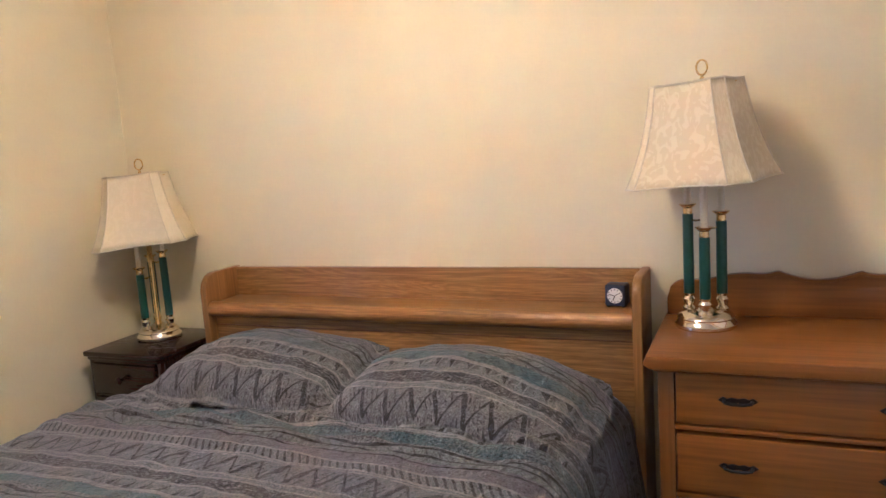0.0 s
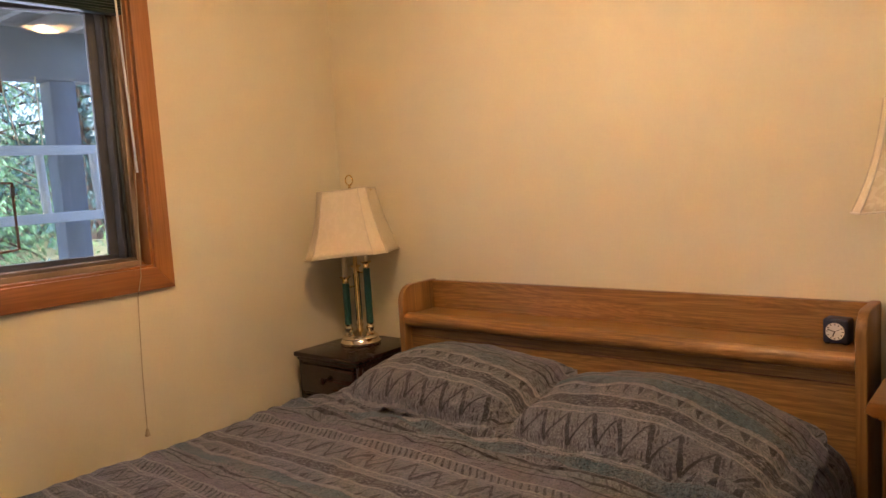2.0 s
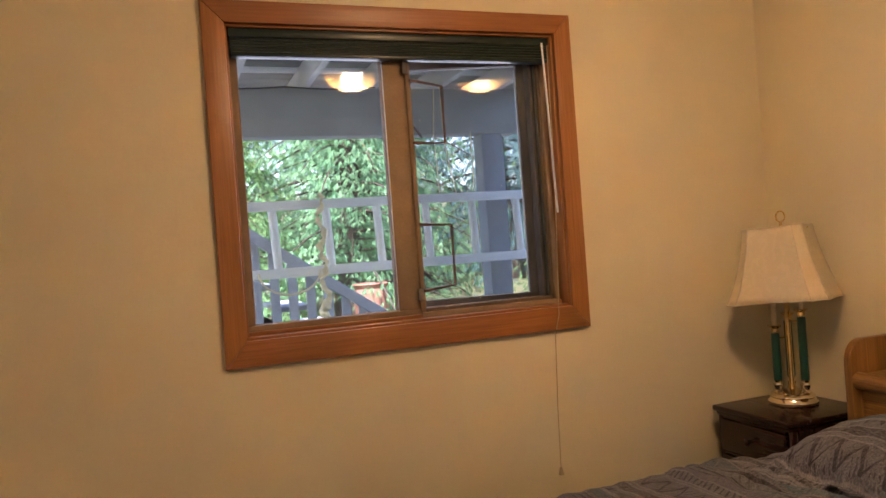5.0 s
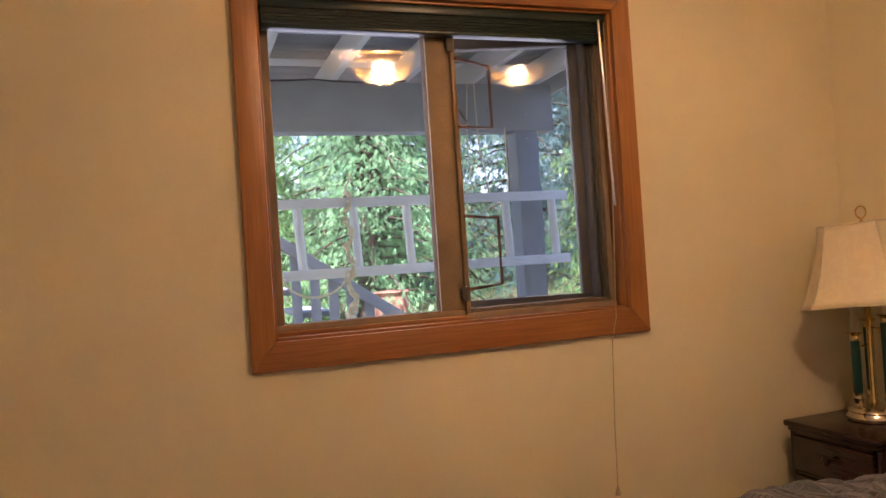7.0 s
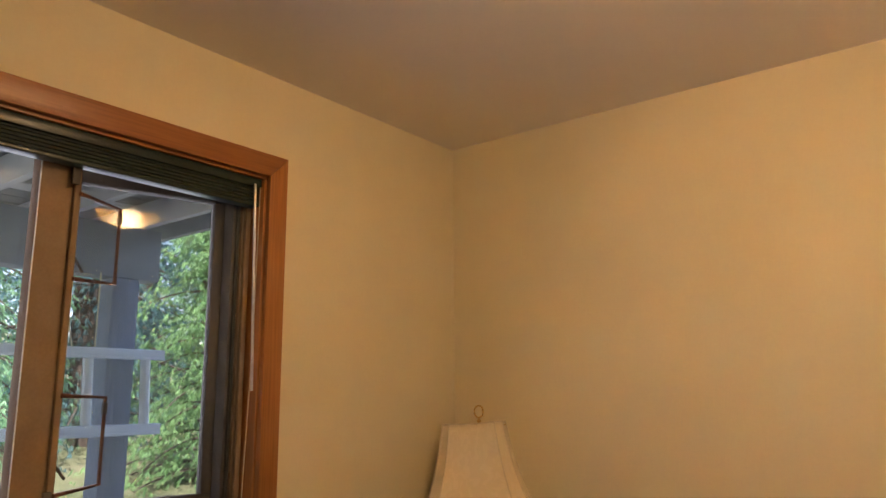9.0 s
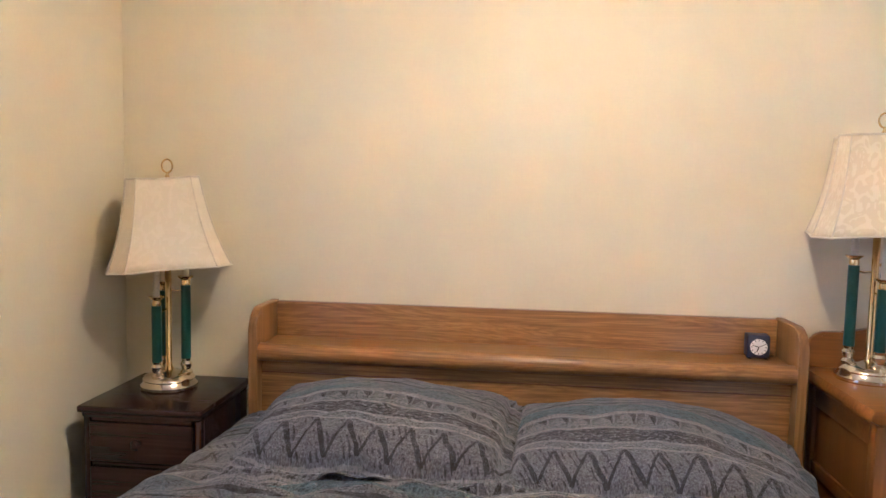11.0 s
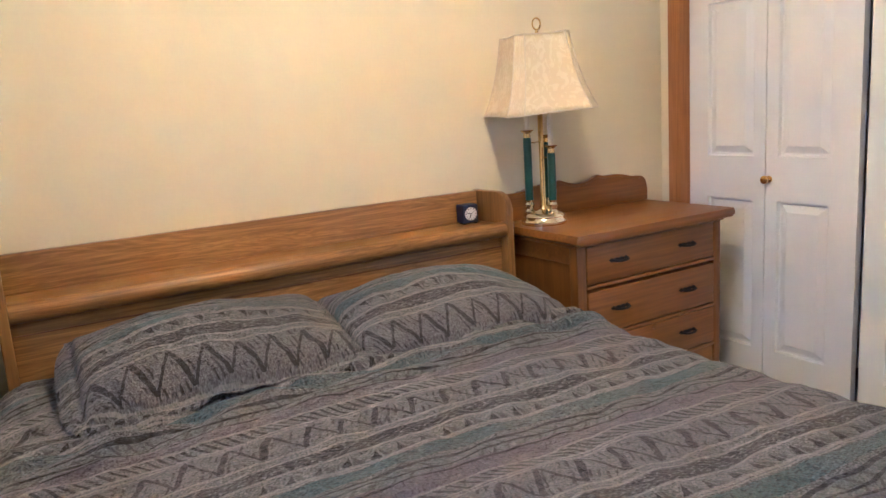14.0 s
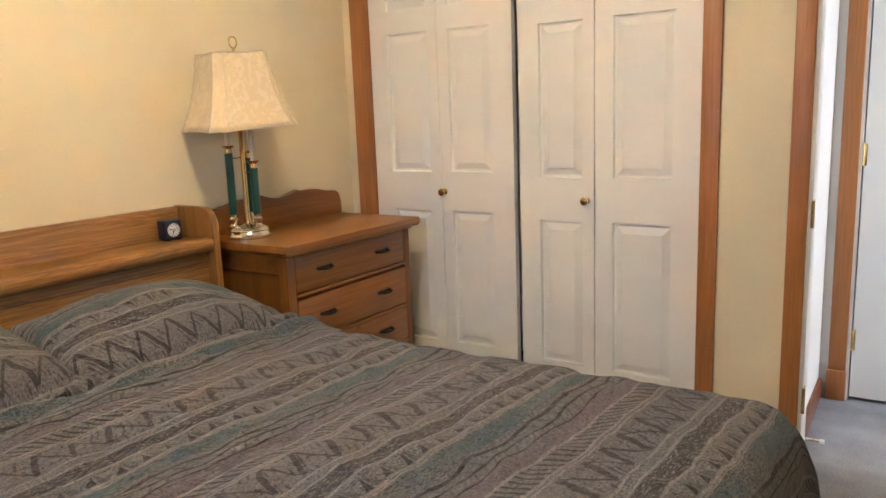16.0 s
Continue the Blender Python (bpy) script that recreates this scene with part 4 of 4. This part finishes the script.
def rail_height(x):
    """The scalloped upper edge of the back rail, with two small peaks."""
    e = min(x + 0.400, 0.400 - x)
    z = 0.958 if e > 0.05 else 0.958 - 0.055 * (1 - math.sqrt(max(0, 1 - (1 - e / 0.05) ** 2)))
    c = abs(x - 0.012)
    if c < 0.103:
        z = 0.985 - 0.024 * math.sin(math.pi * (c + 0.103) / 0.206) ** 0.9
    elif c < 0.30:
        z = max(z, 0.958 + 0.030 * math.exp(-((c - 0.103) / 0.030) ** 1.0) + 0.018 * math.sin(math.pi * (c - 0.103) / 0.197))
    return z


outline = [(-0.400 + 0.8 * k / 80, rail_height(-0.400 + 0.8 * k / 80)) for k in range(81)]
part("back_rail", slab(fresh(), [(-0.400, h)] + outline + [(0.400, h)], "y", 0.196, 0.216, 0.003), MAPLE, chest, "scalloped upright back rail")
part("back_rail_edge", tube(fresh(), [(x, 0.195, z - 0.010) for x, z in outline[4:-4]], 0.0016, 6), MAPLE_Z, chest)


# ---- table lamps ----
def table_lamp(label, x, y, z, turn, tubes_turn, shade_mat, z0, z1, heights, lean):
    lamp = thing("table_lamp", label, "table lamp", (x, y, z), turn, "pair of table lamps")
    part("base", lathe(fresh(), [(0.080, 0), (0.084, 0.004), (0.084, 0.012), (0.078, 0.018), (0.074, 0.026), (0.077, 0.030), (0.072, 0.038), (0.055, 0.046), (0.030, 0.050), (0.014, 0.056)], 40), NICKEL, lamp, "stepped round polished brass base")
    part("centre_pole", lathe(fresh(), [(0.013, 0.050), (0.013, 0.062), (0.0095, 0.068), (0.0095, z1 - 0.07), (0.004, z1 - 0.06), (0.004, z1)], 16), BRASS, lamp)
    for k, top in enumerate(heights):
        a = radians(tubes_turn + 120 * k)
        cx, cy = 0.051 * math.cos(a), 0.051 * math.sin(a)
        part("tube_foot", lathe(fresh(), [(0.014, 0.040), (0.020, 0.048), (0.012, 0.056), (0.016, 0.066), (0.018, 0.074), (0.012, 0.082), (0.015, 0.090)], 16, cx, cy), NICKEL, lamp)
        t = part("green_tube", lathe(fresh(), [(0.0145, 0.090), (0.0145, top - 0.016)], 16, cx, cy), GREEN, lamp, "dark green candle tube")
        part("cup", lathe(fresh(), [(0.0125, top - 0.016), (0.0135, top - 0.006), (0.012, top), (0.022, top + 0.008), (0.024, top + 0.012), (0.012, top + 0.012)], 16, cx, cy), BRASS, t, "flared brass cup")
        part("candle", lathe(fresh(), [(0.0095, top + 0.010), (0.0095, z0 + 0.02)], 12, cx, cy), CANDLE, t)
        part("link_arm", tube(fresh(), [(cx, cy, top - 0.03), (cx * 0.5, cy * 0.5, top - 0.035), (0, 0, top - 0.03)], 0.003, 6), BRASS, lamp)
    # shade: four broad and four narrow bell-curved sides

    def half(q):
        return 0.100 + 0.069 * (0.55 * (1 - q) + 0.45 * (1 - q) ** 2.6)

    def corners(q, off=0.0):
        a = half(q) + off
        b = a * 0.735
        return [(-b, -a), (b, -a), (a, -b), (a, b), (b, a), (-b, a), (-a, b), (-a, -b)]

    def lip(q):
        return z0 + (z1 - z0) * q
    bm = fresh()
    layer = bm.loops.layers.uv.new("UVMap")
    steps = 12
    for side in range(8):
        for s in range(steps):
            qa, qb = s / steps, (s + 1) / steps
            pa, pb = corners(qa), corners(qb)
            sub = 4
            for m in range(sub):
                def at(p, q, f):
                    (ax, ay), (bx, by) = p[side], p[(side + 1) % 8]
                    dip = 0.0035 * math.sin(math.pi * f) * (1 if side % 2 == 0 else 0.2)
                    fx, fy = ax + (bx - ax) * f, ay + (by - ay) * f
                    zz = lip(q) + (dip * (1 - q) ** 4 - dip * 0.9 * q ** 6)
                    return (fx, fy, zz)
                fa, fb = m / sub, (m + 1) / sub
                f = bm.faces.new([bm.verts.new(v) for v in (at(pa, qa, fa), at(pa, qa, fb), at(pb, qb, fb), at(pb, qb, fa))])
                for loop, (uu, vv) in zip(f.loops, ((fa, qa), (fb, qa), (fb, qb), (fa, qb))):
                    loop[layer].uv = (side * 0.37 + (uu - 0.5) * 0.27, vv * 0.27)
    bmesh.ops.remove_doubles(bm, verts=bm.verts, dist=0.0003)
    shade = part("shade", bm, shade_mat, lamp, "cream eight-sided bell shade", 28)
    # the shade sits a little askew on its pole
    axis = Matrix.Rotation(radians(-turn), 3, "Z") @ Vector((0, 1, 0))
    shade.matrix_basis = Matrix.Translation((0, 0, z0)) @ Matrix.Rotation(radians(-lean), 4, axis) @ Matrix.Translation((0, 0, -z0))
    thick = shade.modifiers.new("thickness", "SOLIDIFY")
    thick.thickness, thick.offset = 0.0022, -1
    for k in range(8):
        part("piping", tube(fresh(), [(*corners(s / 12, 0.0012)[k], lip(s / 12)) for s in range(13)], 0.0021, 6), PIPING, shade)
    for q in (0.0, 1.0):
        loop = []
        for side in range(8):
            p = corners(q, 0.0012)
            (ax, ay), (bx, by) = p[side], p[(side + 1) % 8]
            for m in range(4):
                f = m / 4
                dip = 0.0035 * math.sin(math.pi * f) * (1 if side % 2 == 0 else 0.2)
                loop.append((ax + (bx - ax) * f, ay + (by - ay) * f, lip(q) + (dip if q == 0 else -dip * 0.9)))
        part("piping", tube(fresh(), loop, 0.0028, 6, True), PIPING, shade)
    bm = fresh()
    for a in range(3):
        t = 2 * math.pi * a / 3
        tube(bm, [(0, 0, z1 - 0.008), (0.092 * math.cos(t), 0.092 * math.sin(t), z1 - 0.006)], 0.0018, 6)
    part("shade_spider", bm, BRASS, lamp)
    part("finial_stem", lathe(fresh(), [(0.005, z1 - 0.005), (0.007, z1 + 0.006), (0.004, z1 + 0.014), (0.004, z1 + 0.020)], 12), BRASS, lamp)
    part("finial_ring", tube(fresh(), [(0.015 * math.cos(2 * math.pi * k / 20), 0, z1 + 0.038 + 0.020 * math.sin(2 * math.pi * k / 20)) for k in range(20)], 0.0028, 8, True), BRASS, lamp, "oval brass ring finial")
    return lamp


table_lamp("brass and green candlestick lamp with cream bell shade on the nightstand", 0.228, -0.165, 0.736, 30, -15, SHADE_PLAIN, 0.374, 0.640, (0.333, 0.311, 0.276), 4.0)
table_lamp("brass and green candlestick lamp with brocade bell shade on the dresser", 2.263, -0.174, 0.8588, -17, 170, SHADE, 0.407, 0.676, (0.333, 0.276, 0.311), 3.0)

# ---- outside ----
def ground_z(x):
    return -0.25 + 0.12 * max(0.0, -x - 4.5)


ground = fresh()
N = 40
vs = {}
for i in range(N + 1):
    for j in range(N + 1):
        gx, gy = -0.17 - 60 * (i / N) ** 2, -45 + 90 * j / N
        vs[i, j] = ground.verts.new((gx, gy, ground_z(gx) + 0.05 * noise.noise((gx * 0.4, gy * 0.4, 0)) * min(1, i / 6)))
for i in range(N):
    for j in range(N):
        ground.faces.new((vs[i, j], vs[i + 1, j], vs[i + 1, j + 1], vs[i, j + 1]))
solid("ground", ground, GRASS, "sunlit patchy lawn behind the house", "ground")
solid("house_wall", box(fresh(), -0.20, -0.161, 0.12, 4.0, -0.25, 2.6), SOFFIT, "plain outer house wall", "wall")

solid("patio", box(fresh(), -5.6, -0.165, -6.0, 2.5, -0.30, -0.19), plain("patio_concrete", (0.28, 0.29, 0.31), (0.40, 0.41, 0.43), 2.0, 0.85, 0, 60, 0.4, 0.002), "pale concrete patio beside the house", "patio")

# upper deck over the patio: joists, boards, beam and post
deck = thing("upper_deck", "grey-stained timber deck overhead on a heavy beam", "deck", (0, 0, 0))
part("beam", box(fresh(), -2.08, -1.95, -6.0, -0.09, 2.085, 2.365, 0.006), DECK, deck, "heavy grey beam")
for k in range(14):
    y = -0.20 - 0.41 * k
    part("joist", box(fresh(), -2.9, -0.205, y - 0.020, y + 0.020, 2.366, 2.50, 0.003), SOFFIT, deck)
# every fourth board white, the others darker grey
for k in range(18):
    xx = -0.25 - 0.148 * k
    part("deck_board", box(fresh(), xx - 0.141, xx, -6.0, 0.02, 2.5005, 2.536, 0.003), GREYBOARD if k % 4 else SOFFIT, deck)
part("rim_board", box(fresh(), -2.9, -0.205, 0.020, 0.058, 2.366, 2.536, 0.003), DECK, deck)
part("post", box(fresh(), -2.09, -1.955, -0.345, -0.195, -0.25, 2.0845, 0.010), POSTWOOD, deck, "weathered grey timber post")
part("cable", tube(fresh(), [(-1.86, -2.6 + 0.13 * k, 2.35 - 0.012 * math.sin(math.pi * (k % 4) / 4)) for k in range(13)], 0.005, 6), BLACK, deck, "thin dark cable")
bulb_wire = [(-1.80, -0.66, 2.34), (-1.80, -0.655, 2.0), (-1.80, -0.63, 1.85), (-1.80, -0.60, 1.70)]
part("hanging_line", tube(fresh(), bulb_wire, 0.004, 6), ROPE, deck, "pale hanging line")
part("hanging_line", tube(fresh(), [(-1.80, -0.70, 2.34), (-1.80, -0.72, 2.05), (-1.80, -0.71, 1.70)], 0.003, 6), ROPE, deck)

# ladder hung flat along the beam
ladder = thing("ladder", "aluminium ladder hung sideways under the beam", "ladder", (-1.88, 0, 0))
for z in (1.315, 1.690):
    bm = box(fresh(), -0.03, 0.03, -3.3, -0.085, z - 0.022, z + 0.022, 0.004)
    part("rail", bm, ALU, ladder)
    part("rail_lip", box(fresh(), 0.028, 0.034, -3.3, -0.085, z - 0.032, z - 0.018, 0.002), ALU, ladder)
for k in range(11):
    y = -0.163 - 0.301 * k
    part("rung", tube(fresh(), [(0, y, 1.33), (0, y - 0.015, 1.675)], 0.025, 10), ALU, ladder)
for y in (-0.45, -2.7):
    part("hanger_strap", tube(fresh(), [(0, y, 1.70), (0.0, y, 2.09)], 0.004, 6), ROPE, ladder)
rope = thing("rope", "frayed pale rope knotted over the ladder", "rope", (-1.825, -1.425, 0))
strand = [(0.012 * math.sin(k * 1.9), 0.018 * math.sin(k * 0.8) + 0.008 * math.sin(k * 2.3), 1.74 - 0.0225 * k) for k in range(36)]
part("rope_strand", tube(fresh(), strand, [0.014 + 0.005 * math.sin(k * 2.1) + (0.012 if 27 <= k <= 30 else 0) for k in range(36)], 8), ROPE, rope)
part("rope_strand", tube(fresh(), [(x + 0.012, y + 0.014 * math.sin(z * 40), z) for x, y, z in strand[8:]], 0.009, 6), ROPE, rope)
for lean in (-0.05, 0.035):
    part("rope_end", tube(fresh(), [(0.005, lean * k / 6, 1.06 - 0.03 * k) for k in range(7)], 0.008, 6), ROPE, rope)
part("rope_loop", tube(fresh(), [(0.0, -0.02 - 0.17 + 0.17 * math.cos(math.pi * k / 12), 1.32 - 0.13 * math.sin(math.pi * k / 12)) for k in range(13)], 0.006, 6), ROPE, rope)

# stair down from the upper deck
stair = thing("outdoor_stair", "grey-stained timber stair with slatted railing", "stair", (-3.55, 0, -0.25))
slope = -0.70


def stair_z(y):
    return 1.86 + slope * (y + 1.6)


part("handrail", slab(fresh(), [(-4.2, stair_z(-4.2)), (0.6, stair_z(0.6)), (0.6, stair_z(0.6) - 0.10), (-4.2, stair_z(-4.2) - 0.10)], "x", -0.03, 0.06, 0.004), DECK, stair)
part("stringer", slab(fresh(), [(-4.2, stair_z(-4.2) - 0.86), (0.6, stair_z(0.6) - 0.86), (0.6, stair_z(0.6) - 1.0), (0.4, 0.0), (-0.0, 0.0), (-4.2, stair_z(-4.2) - 1.16)], "x", -0.04, 0.0, 0.004), DECK, stair)
for k in range(34):
    y = -4.1 + 0.138 * k
    part("baluster", box(fresh(), 0.001, 0.028, y - 0.036, y + 0.036, stair_z(y) - 0.95, stair_z(y) - 0.06, 0.003), DECK, stair)
for k in range(12):
    zt = 0.18 * (k + 1)
    y = 0.35 - 0.257 * k
    part("tread", box(fresh(), -0.98, -0.042, y - 0.27, y, zt - 0.04, zt, 0.004), DECK, stair)
part("far_stringer", slab(fresh(), [(-4.2, stair_z(-4.2) - 0.86), (0.4, stair_z(0.4) - 0.86), (0.4, 0.0), (-0.0, 0.0), (-4.2, stair_z(-4.2) - 1.16)], "x", -1.02, -0.982, 0.004), DECK, stair)

# made-up pot in place of a reddish, broken shape that stays unclear
pot = thing("planter", "reddish clay planter standing in for an unclear reddish shape outside", "planter", (-8.0, 0.46, ground_z(-8.0)))
part("pot", lathe(fresh(), [(0.17, 0), (0.20, 0.1), (0.25, 0.40), (0.25, 0.62), (0.22, 0.70), (0.26, 0.76), (0.235, 0.78), (0.20, 0.66)], 28), TERRACOTTA, pot)
part("soil", lathe(fresh(), [(0.205, 0.66), (0.205, 0.69)], 20), BARK, pot)

# trees: tapered trunk, drooping limbs, crown of many small sprays
def spray(bm, p, d, size, rng):
    """One small hanging leaf spray: seven needle-thin blades."""
    side = d.cross(Vector((0, 0, 1)))
    side = side.normalized() if side.length > 0.05 else Vector((1, 0, 0))
    for k in (-3, -2, -1, 0, 1, 2, 3):
        q = (d + side * 0.24 * k + Vector((0, 0, -0.17 * abs(k)))).normalized()
        long = size * (1 - 0.11 * abs(k))
        w = side.cross(q).normalized().lerp(side, rng.random()).normalized() * size * 0.034
        a, b, c = bm.verts.new(p), bm.verts.new(p + q * long * 0.45 + w), bm.verts.new(p + q * long + Vector((0, 0, -0.12 * size)))
        e = bm.verts.new(p + q * long * 0.45 - w)
        bm.faces.new((a, b, c, e))


def conifer(label, x, y, tall, spread, seed, leaf, size=0.24, limbs=95, per=26, start=0.06):
    rng = random.Random(seed)
    tree = thing("tree", label, "tree", (x, y, ground_z(x) - 0.05), 0, "trees behind the house")
    bend = [(0.12 * math.sin(k * 0.9 + seed), 0.12 * math.cos(k * 0.7 + seed), tall * k / 10) for k in range(11)]
    trunk = part("trunk", tube(fresh(), bend, [0.028 * tall * (1 - 0.92 * k / 10) for k in range(11)], 10), BARK, tree)
    crown, wood_bm = fresh(), fresh()
    for n in range(limbs):
        f = start + (0.97 - start) * (n + rng.random()) / limbs
        z, ang = tall * f, n * 2.4 + rng.uniform(-0.4, 0.4)
        reach = spread * (1 - f) ** 0.75 * rng.uniform(0.65, 1.12) + 0.15
        pts = []
        for k in range(6):
            s = k / 5
            pts.append(Vector((math.cos(ang) * reach * s, math.sin(ang) * reach * s, z + reach * (0.10 * s - 0.42 * s * s))))
        tube(wood_bm, pts, [0.012 * reach * (1.1 - k / 5) + 0.003 for k in range(6)], 5)
        for k in range(per):
            s = (k + rng.random()) / per
            s = 0.12 + 0.88 * s
            i = min(4, int(s * 5))
            p = pts[i].lerp(pts[i + 1], s * 5 - i)
            out = Vector((math.cos(ang + rng.uniform(-1.3, 1.3)), math.sin(ang + rng.uniform(-1.3, 1.3)), rng.uniform(-1.7, -0.3))).normalized()
            spray(crown, p + Vector((rng.gauss(0, 0.09), rng.gauss(0, 0.09), rng.gauss(0, 0.07))) * (1 + reach * 0.4), out, size * rng.uniform(0.6, 1.4), rng)
    part("limbs", wood_bm, BARK, trunk)
    part("crown", crown, leaf, tree, "hanging green sprays", 0)
    return tree


first = conifer("tall cedar with drooping bright green sprays", -9.5, 0.6, 8.5, 2.7, 3, LEAF, 0.105, 130, 210, 0.05)
second = conifer("dark green fir behind the cedar", -12.0, 4.6, 10.5, 3.0, 8, LEAF_DARK, 0.17, 120, 105, 0.03)
third = conifer("light green young cedar in the sun", -8.2, 4.6, 5.4, 1.8, 5, LEAF_LIGHT, 0.115, 90, 125, 0.02)
for src, label, x, y, turn, s in ((first, "tall cedar with drooping bright green sprays", -10.5, -3.2, 70, 1.1), (first, "cedar with drooping sprays in the row", -13.0, 1.8, 190, 1.25), (second, "dark green fir in the far row", -16.0, -1.5, 40, 1.2),
                                  (second, "dark green fir in the far row", -17.0, 8.5, 130, 1.2), (third, "light green young cedar in the sun", -9.3, -1.2, 100, 0.8), (first, "tall cedar at the end of the row", -12.5, 8.2, 250, 1.1),
                                  (third, "light green shrubby cedar by the post", -6.0, 3.9, 210, 0.55), (second, "dark green fir in the far row", -18.5, 3.5, 310, 1.35)):
    src.scale = (s, s, s)
    tagged(copy_thing(src, pose(x, y, ground_z(x) - 0.05, 0, 0, turn)), label)
    src.scale = (1, 1, 1)
